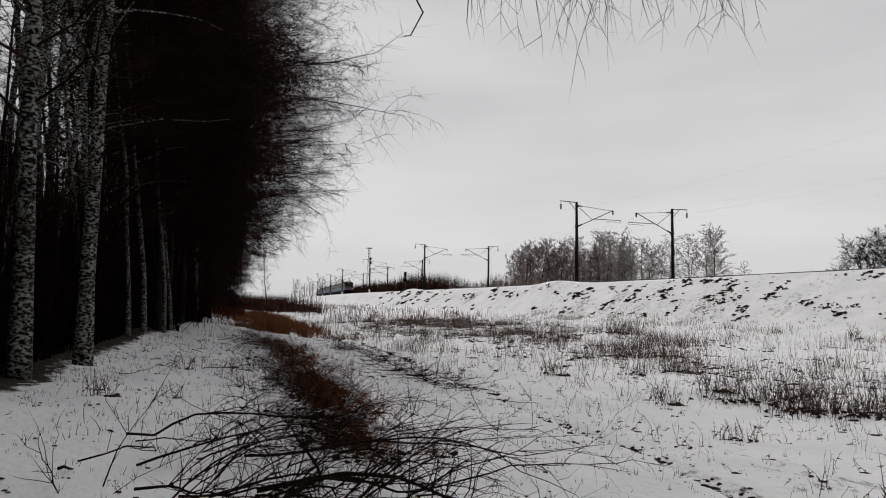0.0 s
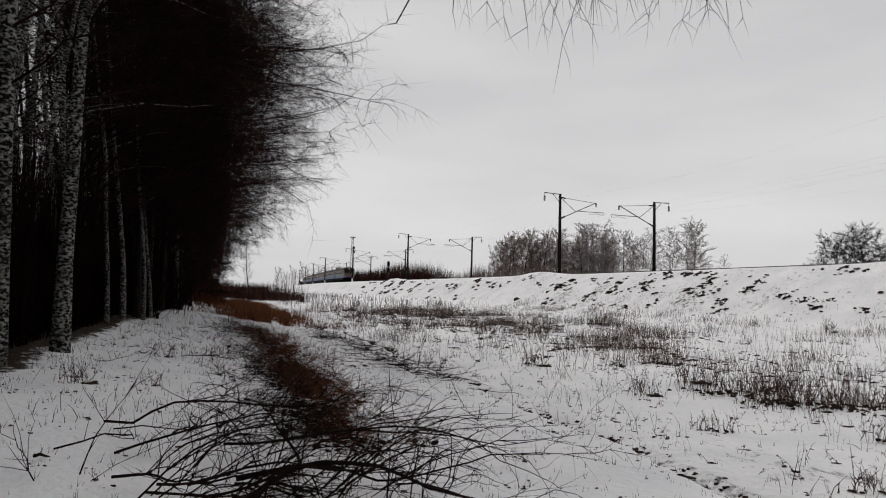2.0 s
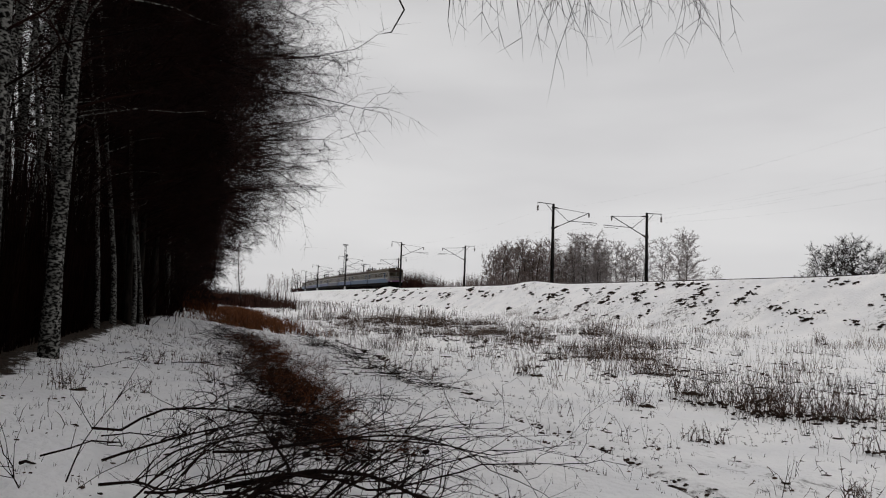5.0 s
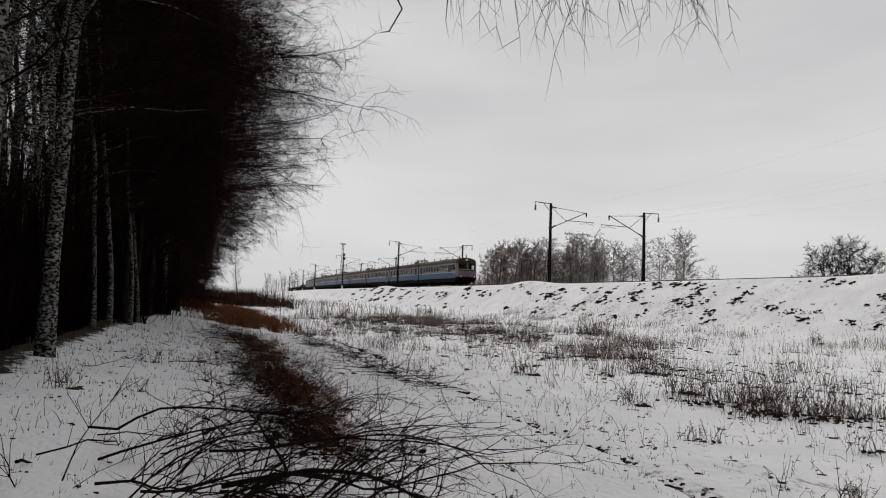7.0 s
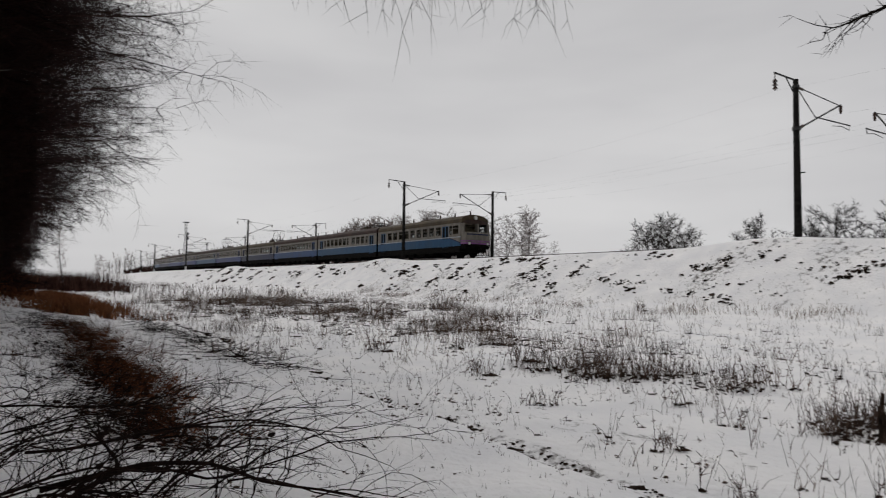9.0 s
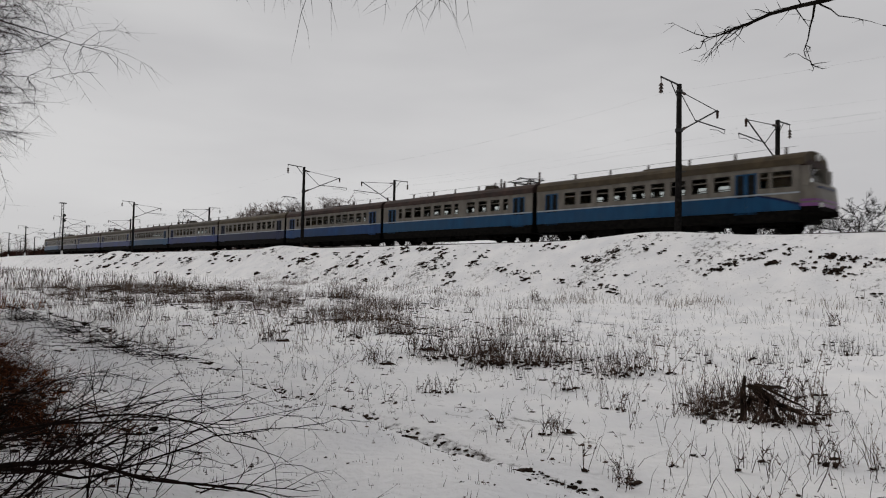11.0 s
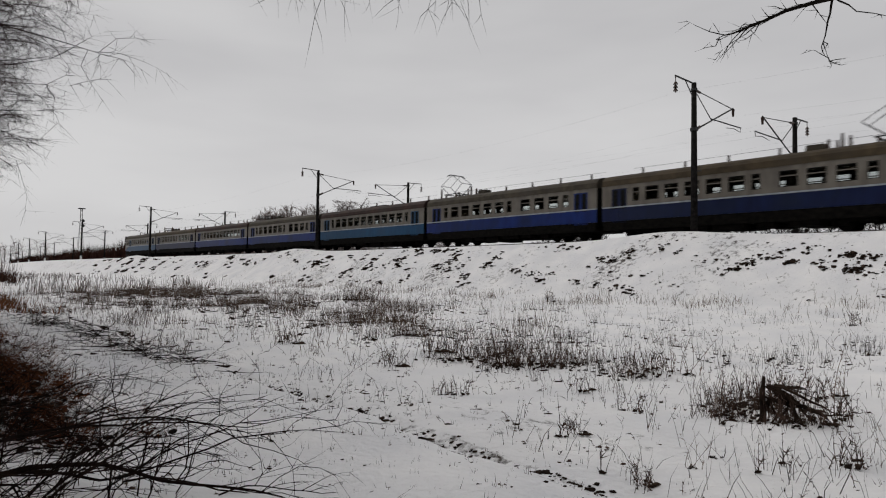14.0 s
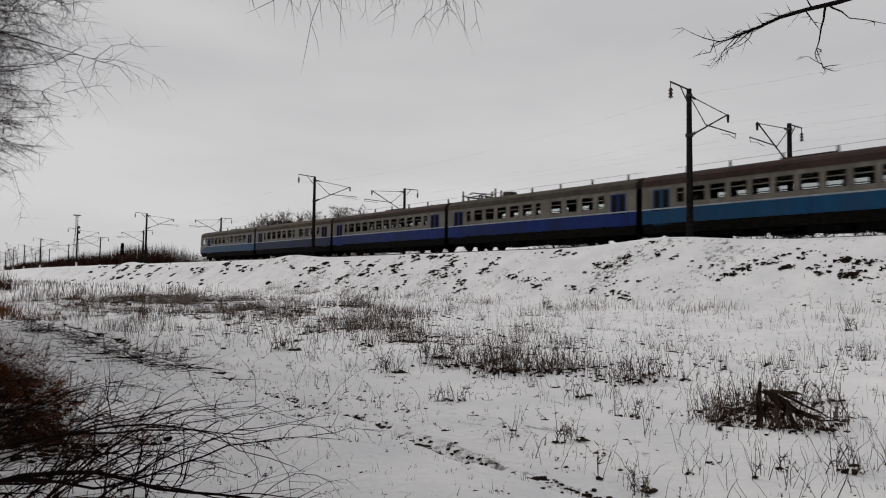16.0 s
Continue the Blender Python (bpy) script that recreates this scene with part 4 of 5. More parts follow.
def build_far_trees():
    rng = random.Random(9)
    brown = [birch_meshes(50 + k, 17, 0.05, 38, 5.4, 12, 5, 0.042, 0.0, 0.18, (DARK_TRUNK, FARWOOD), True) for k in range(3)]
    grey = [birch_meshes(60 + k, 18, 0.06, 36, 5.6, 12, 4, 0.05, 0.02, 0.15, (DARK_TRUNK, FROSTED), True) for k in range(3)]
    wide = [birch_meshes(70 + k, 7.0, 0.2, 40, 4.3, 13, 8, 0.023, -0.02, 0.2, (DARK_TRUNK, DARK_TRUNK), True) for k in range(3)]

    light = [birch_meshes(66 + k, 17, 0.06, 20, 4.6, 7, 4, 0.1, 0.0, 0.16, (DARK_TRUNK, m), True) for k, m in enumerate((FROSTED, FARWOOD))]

    def put(meshes, az, d, size, label, group, name, category):
        plant(meshes[rng.randrange(len(meshes))], *polar(az, d), rng.uniform(0, 360), size, label, group, name, category)

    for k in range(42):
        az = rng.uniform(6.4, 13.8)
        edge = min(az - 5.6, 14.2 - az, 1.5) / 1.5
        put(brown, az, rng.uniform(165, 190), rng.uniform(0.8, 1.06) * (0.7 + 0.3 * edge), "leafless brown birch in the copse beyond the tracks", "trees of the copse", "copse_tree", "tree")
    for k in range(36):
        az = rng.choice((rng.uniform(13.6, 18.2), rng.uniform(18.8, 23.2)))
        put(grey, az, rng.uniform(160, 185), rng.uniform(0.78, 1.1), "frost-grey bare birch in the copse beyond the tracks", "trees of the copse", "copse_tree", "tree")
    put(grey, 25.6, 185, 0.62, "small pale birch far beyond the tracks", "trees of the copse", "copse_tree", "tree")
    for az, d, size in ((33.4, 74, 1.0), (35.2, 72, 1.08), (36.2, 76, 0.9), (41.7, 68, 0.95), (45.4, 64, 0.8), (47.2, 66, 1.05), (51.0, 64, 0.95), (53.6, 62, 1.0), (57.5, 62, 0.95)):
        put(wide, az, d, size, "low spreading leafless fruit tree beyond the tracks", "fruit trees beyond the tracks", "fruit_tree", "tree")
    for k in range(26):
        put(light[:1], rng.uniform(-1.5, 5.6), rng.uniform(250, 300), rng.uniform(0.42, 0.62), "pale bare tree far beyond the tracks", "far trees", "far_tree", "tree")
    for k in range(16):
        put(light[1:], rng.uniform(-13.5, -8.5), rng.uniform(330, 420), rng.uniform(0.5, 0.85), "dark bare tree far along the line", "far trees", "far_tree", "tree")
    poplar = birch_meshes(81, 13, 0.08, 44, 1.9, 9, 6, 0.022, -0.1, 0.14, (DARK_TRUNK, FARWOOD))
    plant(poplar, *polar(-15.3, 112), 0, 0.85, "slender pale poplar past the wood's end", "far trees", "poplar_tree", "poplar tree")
    g, pale = Geo(), Geo()
    for k in range(24000):
        u = 95 + 620 * rng.random() ** 0.85
        r = -11.5 - 7 * rng.random()
        x, y = spot(u, r)
        swell = 0.55 + 0.45 * noise.noise((x * 0.06, y * 0.06, 5)) + 0.25 * noise.noise((x * 0.3, y * 0.3, 9))
        h = (6.0 + 6.2 * max(0.0, swell)) * rng.uniform(0.6, 1.0) * (0.68 if u < 158 else 1.0)
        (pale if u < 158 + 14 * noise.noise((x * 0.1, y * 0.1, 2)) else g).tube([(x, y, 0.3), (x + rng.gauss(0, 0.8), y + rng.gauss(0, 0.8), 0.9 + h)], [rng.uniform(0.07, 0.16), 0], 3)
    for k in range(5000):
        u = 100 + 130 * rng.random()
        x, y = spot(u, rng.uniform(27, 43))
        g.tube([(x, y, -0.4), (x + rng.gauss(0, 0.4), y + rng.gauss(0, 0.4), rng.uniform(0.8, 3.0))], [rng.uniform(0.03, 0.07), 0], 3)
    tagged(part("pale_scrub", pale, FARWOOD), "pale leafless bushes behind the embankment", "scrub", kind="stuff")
    tagged(part("scrub", g, FARBUSH), "red-brown leafless scrub along the far side of the tracks", "scrub", kind="stuff")


build_far_trees()

# ---- tower and signal by the line ----
def build_tower():
    x, y = polar(-6.64, 350)
    base, top = ground_z(x, y), 30.6
    t = thing("lattice_tower", "slim steel lattice tower with a platform on top", "lattice tower", at=pose(x, y, base, 0, 0, 20))
    h = top - base

    def half(z):
        return 1.7 - 1.3 * min(1, z / (0.8 * h))

    for sx in (-1, 1):
        for sy in (-1, 1):
            part("leg", Geo().tube([(sx * half(z), sy * half(z), z) for z in (0, 0.4 * h, 0.8 * h, h)], [0.07] * 4, 4, tip=False), STEEL, t)
    for k in range(14):
        z0, z1 = h * k / 14, h * (k + 1) / 14
        a, b = half(z0), half(z1)
        g = Geo()
        for s in (-1, 1):
            g.rod((-a, s * a, z0), (b, s * b, z1), 0.03, 4).rod((s * a, a, z0), (s * b, -b, z1), 0.03, 4)
        part("bracing", g, STEEL, t)
    part("platform", Geo().box(-1.4, 1.4, -1.4, 1.4, h - 0.35, h, 0.1), STEEL, t)
    for z in (0.72 * h, 0.8 * h):
        part("antenna_drum", Geo().rod((0.6, -1.2, z), (0.6, -0.6, z), 0.7, 10), STEEL, t)


def build_signal():
    x, y = polar(-3.38, 188)
    z = ground_z(x, y)
    s = thing("railway_signal", "black railway signal mast with two lamp heads, unlit", "railway signal", at=pose(x, y, z, 0, 0, 5))
    part("post", Geo().rod((0, 0, -0.2), (0, 0, 6.4), 0.13, 8), STEEL, s)
    for k, zz in enumerate((5.6, 4.0)):
        head = part("lamp_head", Geo().box(-0.45, 0.45, -0.3, 0.0, zz - 0.7, zz + 0.75, 0.08), UNDER, s)
        for dz in (-0.32, 0.32):
            part("hood", Geo().tube([(0, -0.3, zz + dz), (0, -0.6, zz + dz)], [0.2, 0.2], 10, tip=False), UNDER, head)
    part("ladder", Geo().rod((0.3, 0.15, 0), (0.3, 0.15, 5.6), 0.03, 4).rod((-0.1, 0.15, 0), (-0.1, 0.15, 5.6), 0.03, 4), STEEL, s)


build_tower()
build_signal()


# ---- overhanging tree beside the camera ----
def build_overhang():
    rng = random.Random(21)
    x, y = 6.7, 1.3
    t = thing("overhanging_tree", "dark bare tree whose limbs hang over the clearing", "tree", at=pose(x, y, ground_z(x, y)))
    line = bend((0, 0, -0.3), (0.05, -0.05, 1), 12, 7, rng, 0, 0.05)
    part("trunk", Geo().tube(line, [0.24, 0.2, 0.18, 0.16, 0.13, 0.1, 0.06, 0], 10), DARK_TRUNK, t, smooth=True)
    base = Vector((x, y, ground_z(x, y)))

    def limb(points, r, shoots, length, droop, subs, twig, fine=3):
        g = Geo()
        pts = [Vector(p) - base for p in points]
        dense = []
        for a, b in zip(pts, pts[1:]):
            for k in range(fine):
                dense.append(a.lerp(b, k / fine) + Vector((rng.gauss(0, 0.06), rng.gauss(0, 0.06), rng.gauss(0, 0.06))) * ((b - a).length * 0.5))
        dense.append(pts[-1])
        n = len(dense)
        g.tube(dense, [r * (1 - 0.9 * k / (n - 1)) for k in range(n)], 6)
        sprays(g, dense, rng, shoots, length, twig, droop, subs)
        return part("limb", g, DARK_TRUNK, t)

    # the low, stiff limb, with its forks
    limb([(6.7, 1.3, 3.3), (5.6, 2.2, 3.62), (4.73, 3.0, 3.74), (4.58, 3.56, 3.75), (4.5, 3.92, 3.71), (4.42, 4.12, 3.68)], 0.03, 18, 0.5, -0.03, 3, 0.006)
    limb([(4.69, 3.24, 3.75), (4.71, 3.3, 3.6), (4.73, 3.36, 3.45), (4.79, 3.35, 3.3)], 0.01, 6, 0.34, -0.02, 2, 0.005)
    limb([(4.69, 3.24, 3.75), (4.72, 3.09, 3.6), (4.86, 2.82, 3.44)], 0.008, 3, 0.2, 0.0, 1, 0.004)
    limb([(6.7, 1.3, 2.7), (5.7, 2.3, 3.15), (5.0, 2.8, 3.25)], 0.016, 6, 0.3, 0.0, 1, 0.004)
    # the high limb with hanging twigs
    hang = [(6.7, 1.3, 5.6), (5.2, 3.6, 6.4), (3.3, 5.9, 6.5), (1.4, 7.0, 6.2), (0.3, 7.3, 5.8), (-0.55, 7.3, 5.3)]
    limb(hang, 0.05, 6, 0.5, 0.1, 2, 0.005)
    g = Geo()
    for k in range(70):
        if k < 44:
            p = Vector((rng.gauss(1.35, 0.55), rng.gauss(7.1, 0.35), rng.uniform(5.6, 6.3)))
            low = rng.uniform(0.9, 1.7)
        else:
            p = Vector((rng.uniform(1.7, 3.3), rng.gauss(6.9, 0.35), rng.uniform(5.6, 6.2)))
            low = rng.uniform(0.9, 1.5)
        p -= base
        q = bend(p, (rng.gauss(0, 0.22), rng.gauss(0, 0.12), -1), low, 5, rng, 0.02, 0.13)
        w = rng.uniform(0.0035, 0.0065)
        g.tube(q, [w, w * 0.9, w * 0.8, w * 0.65, w * 0.5, 0], 3)
        for j in range(3):
            i = rng.randrange(1, 5)
            g.tube(bend(q[i], (rng.gauss(0, 0.6), rng.gauss(0, 0.4), -0.7), rng.uniform(0.15, 0.5), 2, rng, 0.05, 0.2), [w * 0.6, w * 0.45, 0], 3)
    for k in range(5):
        a = Vector(hang[2]).lerp(Vector(hang[4]), k / 4) - base
        g.tube(bend(a, (rng.gauss(-0.2, 0.3), rng.gauss(0.1, 0.2), -0.9), 1.1, 4, rng, 0.0, 0.16), [0.011, 0.009, 0.007, 0.004, 0], 4)
    g.tube([Vector((-0.45, 7.3, 5.35)) - base, Vector((-0.28, 7.25, 5.0)) - base, Vector((-0.42, 7.25, 4.72)) - base, Vector((-0.6, 7.25, 4.68)) - base], [0.012, 0.01, 0.008, 0], 4)
    part("twig_spray", g, DARK_TRUNK, t, "fine drooping twigs")


build_overhang()


# ---- cut branches and brush ----
def fallen(name, x, y, turn, length, r, lift, shoots, subs, seed, mat=CUT_BARK, label="dark cut branch with bare twigs lying on the snow", group="cut branches", rise=0.06):
    """A cut branch that lies on the snow, with shoots that stand up from it."""
    rng = random.Random(seed)
    z = ground_z(x, y) + lift
    r *= 0.5
    length *= 0.82
    q = bend((0, 0, 0.02 + r), (1, 0, rise), length, 13, rng, 0.008, 0.21)
    for p in q:
        p.z = min(p.z, 0.3 + 0.3 * p.z)
    g = Geo().tube(q, [r * (1 - 0.88 * k / 13) for k in range(14)], 6)
    n = len(q) - 1
    for k in range(shoots):
        f = rng.uniform(0.15, 1.0) * n
        i = min(int(f), n - 1)
        p = q[i].lerp(q[i + 1], f - i)
        s = rng.choice((-1, 1))
        d = Vector((rng.uniform(0.2, 1.1), s * rng.uniform(0.2, 1.1), rng.uniform(-0.05, 0.8)))
        ln = length * rng.uniform(0.15, 0.42)
        b = [Vector((c.x, c.y, min(c.z, 0.5 + 0.3 * c.z))) for c in bend(p, d, ln, 6, rng, 0.05, 0.3)]
        w = max(0.004, r * 0.5 * (1.1 - f / n))
        g.tube(b, [w, w * 0.9, w * 0.75, w * 0.6, w * 0.5, w * 0.35, 0], 4)
        for j in range(subs):
            e = rng.uniform(0.2, 1.0) * 6
            a = min(int(e), 5)
            c = b[a].lerp(b[a + 1], e - a)
            dd = (b[a + 1] - b[a]).normalized() + Vector((rng.gauss(0, 0.5), rng.gauss(0, 0.5), rng.gauss(0.05, 0.35)))
            g.tube(bend(c, dd, ln * rng.uniform(0.15, 0.45), 3, rng, 0.03, 0.16), [w * 0.55, w * 0.45, w * 0.3, 0], 3)
    ob = tagged(part(name, g, mat), label, "branch", group)
    slope = (ground_z(x + math.cos(radians(turn)) * length * 0.7, y + math.sin(radians(turn)) * length * 0.7) - ground_z(x, y)) / (length * 0.7)
    ob.matrix_basis = pose(x, y, z, 0, 0, turn) @ pose(0, 0, 0, 0, -math.degrees(math.atan(slope)), 0)
    return ob


for k, (x, y, turn, length, r, lift, shoots, subs) in enumerate((
        (-1.5, 4.25, 66, 4.4, 0.07, 0.03, 11, 5), (-2.3, 6.3, 34, 2.4, 0.016, 0.05, 11, 5), (-2.2, 6.0, 66, 2.4, 0.018, 0.05, 11, 5), (-3.0, 6.4, 50, 2.2, 0.016, 0.03, 11, 5), (-1.9, 5.6, 100, 2.2, 0.016, 0.06, 10, 5), (-3.2, 6.62, -7, 5.2, 0.028, 0.04, 13, 5), (-2.7, 5.8, 46, 3.0, 0.026, 0.0, 12, 5), (-1.5, 5.35, 4, 3.8, 0.05, 0.04, 9, 4),
        (-1.9, 6.3, -8, 4.4, 0.03, 0.08, 9, 4), (-1.0, 5.9, -3, 3.6, 0.026, 0.1, 9, 4), (-1.1, 6.9, 22, 4.2, 0.024, 0.16, 8, 4),
        (-1.0, 6.4, 48, 3.6, 0.02, 0.2, 9, 4), (-1.5, 7.0, 104, 2.4, 0.016, 0.12, 9, 4), (-2.4, 7.0, 128, 1.8, 0.016, 0.05, 9, 5), (-2.5, 6.6, 84, 2.0, 0.018, 0.04, 9, 5), (-0.2, 5.6, 26, 3.2, 0.018, 0.08, 10, 5),
        (-0.4, 5.0, 14, 3.0, 0.02, 0.04, 9, 4), (-1.7, 8.4, 20, 2.4, 0.016, 0.1, 10, 5), (0.5, 5.4, 40, 2.2, 0.014, 0.05, 9, 4), (-3.1, 5.3, 78, 0.5, 0.03, 0.02, 1, 1),
        (-4.9, 13.2, 20, 1.8, 0.02, 0.0, 8, 3), (-6.0, 14.2, -6, 2.4, 0.016, 0.0, 6, 3), (-6.8, 17.5, 10, 2.6, 0.02, 0.0, 8, 3), (-4.6, 16.5, -30, 2.4, 0.018, 0.0, 8, 3), (-7.5, 21.5, -10, 3.0, 0.02, 0.0, 8, 3), (-5.6, 11.2, 60, 1.4, 0.014, 0.0, 9, 3))):
    fallen("cut_branch", x, y, turn, length, r, lift, shoots if y < 5.9 else (2 * shoots) // 3, subs, 100 + k)


crossed = random.Random(61)
for k in range(8):
    fallen("cut_branch", crossed.uniform(-2.6, -1.3), crossed.uniform(4.4, 5.3), crossed.uniform(-14, 24), crossed.uniform(1.6, 2.5), crossed.uniform(0.018, 0.034), crossed.uniform(0.02, 0.1), 6, 3, 140 + k)


def build_brush():
    """Tussocks of red-brown cut brush along the clearing's edge, with low rows of branches beside them."""
    rng = random.Random(200)
    red, dark, rows = Geo(), Geo(), Geo()

    def whip(g, x, y, z, a, rise, ln, w, sink):
        q = bend((x, y, z), (math.cos(a), math.sin(a), rise), ln, 4, rng, sink, 0.24)
        low = ground_z(x, y)
        for p in q:
            p.z = max(p.z, low - 0.02)
        g.tube(q, [w, w * 0.85, w * 0.65, w * 0.4, 0], 3)

    for k in range(400):
        y = 7.1 + 17 * rng.random() ** 1.35
        wide = 0.34 + 0.03 * y
        off = rng.gauss(-0.12, 0.68) * wide
        x = float(np.interp(y, BRUSH_ROW_Y, BRUSH_ROW_X)) + off
        if noise.noise((x * 1.3, y * 0.9, 3)) < rng.uniform(-0.7, 0.1):
            continue
        z, size = ground_z(x, y), rng.uniform(0.55, 1.15) * (0.8 if y < 8.5 else 1.0)
        main = rng.uniform(0, 6.283)
        # more red brush towards the open meadow: its lit side put into colour
        for j in range(rng.randrange(10, 26)):
            a = main + rng.gauss(0, 1.1)
            g = red if rng.random() < 0.62 + 0.5 * off / wide else dark
            whip(g, x + rng.gauss(0, 0.1), y + rng.gauss(0, 0.12), z + rng.uniform(-0.01, 0.12), a, rng.uniform(0.1, 1.5), size * rng.uniform(0.22, 0.75), rng.uniform(0.002, 0.0055), 0.14)
        for j in range(rng.choice((0, 1, 2, 4))):
            w = rng.uniform(0.015, 0.045)
            dark.lump(x + rng.gauss(0, 0.14), y + rng.gauss(0, 0.16), z, w * 1.6, w * 1.4, w, rng)
    tagged(part("red_brush", red, RED_BRUSH), "tangled red-brown cut brush lying in the snow", "brush", kind="stuff")
    tagged(part("dark_brush", dark, CUT_BARK), "dark tangled brush and litter lying in the snow", "brush", kind="stuff")
    for x, y, turn, length, width, count in ((-0.1, 15.6, 124, 1.6, 0.2, 70), (-0.9, 18.0, 118, 1.8, 0.25, 110), (-2.2, 22.2, 110, 2.6, 0.35, 150), (-4.0, 26.5, 104, 3.4, 0.5, 180), (-5.4, 32.0, 102, 5.0, 0.8, 200), (-8.0, 26.5, 108, 4.0, 0.8, 140)):
        c, d = math.cos(radians(turn)), math.sin(radians(turn))
        for k in range(count):
            a, b = rng.gauss(0, 0.5) * length, rng.gauss(0, 0.6) * width
            px, py = x + a * c - b * d, y + a * d + b * c
            whip(rows, px, py, ground_z(px, py) + rng.random() ** 2 * 0.16, radians(turn) + rng.choice((0, math.pi)) + rng.gauss(0, 0.45), rng.gauss(0.05, 0.16), rng.uniform(0.4, 1.5), rng.uniform(0.004, 0.011), 0.02)
    tagged(part("branch_rows", rows, CUT_BARK), "low row of dark cut branches beside the furrow in the snow", "brush", kind="stuff")


build_brush()


def build_switches():
    """Long whippy twigs that arch out of the cut pile, each lying by itself."""
    rng = random.Random(77)
    for k in range(85):
        x, y = rng.gauss(-1.15, 0.7), rng.uniform(4.25, 6.1)
        a = radians(rng.choice((rng.uniform(-30, 100), rng.uniform(0, 60), rng.uniform(0, 360))))
        ln = rng.uniform(0.7, 2.2)
        q = bend((0, 0, 0.03 + rng.uniform(0, 0.18)), (math.cos(a), math.sin(a), rng.uniform(0.15, 1.4)), ln, 9, rng, 0.09, 0.24)
        for p in q:
            p.z = max(0.015, min(p.z, 0.34 + 0.4 * p.z))
        w = rng.uniform(0.003, 0.0085)
        g = Geo().tube(q, [w * (1 - 0.8 * j / 9) for j in range(10)], 4)
        for j in range(rng.randrange(3, 9)):
            i = rng.randrange(1, 7)
            d = (q[i + 1] - q[i]).normalized() + Vector((rng.gauss(0, 0.5), rng.gauss(0, 0.5), rng.gauss(0.15, 0.4)))
            g.tube(bend(q[i], d, rng.uniform(0.15, 0.6), 3, rng, 0.02, 0.2), [w * 0.6, w * 0.5, w * 0.35, 0], 3)
        ob = tagged(part("switch", g, CUT_BARK), "thin whippy twig sticking out of the cut branches", "twig", "cut branches")
        ob.location = (x, y, ground_z(x, y))


build_switches()


# ---- weeds, grass and clods ----
def weed_meshes(seed, width, tall, count, mat, litter=8):
    """The stalks of one clump, each its own mesh, and the dark litter at their foot."""
    rng = random.Random(seed)
    out = []
    for k in range(count):
        g = Geo()
        x, y = rng.gauss(0, width * 0.45), rng.gauss(0, width * 0.3)
        h = tall * rng.uniform(0.3, 1.05) * (1 if k % 3 else 0.6)
        q = bend((x, y, -0.05), (rng.gauss(0, 0.2), rng.gauss(0, 0.2), 1), h, 4, rng, 0, 0.12)
        w = rng.uniform(0.003, 0.0075)
        g.tube(q, [w, w * 0.9, w * 0.75, w * 0.55, 0], 3)
        for j in range(rng.randrange(3, 9)):
            i = rng.choice((1, 2, 2, 3))
            p = q[i].lerp(q[i + 1], rng.random())
            g.tube([p, p + Vector((rng.gauss(0, 0.05), rng.gauss(0, 0.05), rng.uniform(-0.02, 0.12)))], [w * rng.uniform(0.9, 1.5), 0], 3)
        out.append(("stalk", g.mesh("stalk", mat)))
    g = Geo()
    for k in range(litter):
        s = rng.uniform(0.012, 0.045)
        px, py = rng.gauss(0, width * 0.42), rng.gauss(0, width * 0.24)
        g.lump(px, py, 0.015, s * rng.uniform(1.0, 2.2), s, s * 0.9, rng)
        a = rng.uniform(0, 6.283)
        g.tube([(px, py, 0), (px + math.cos(a) * s * 2.5, py + math.sin(a) * s * 2.5, rng.uniform(0.03, 0.12))], [0.006, 0], 3)
    out.append(("litter", g.mesh("litter", SOIL)))
    return out


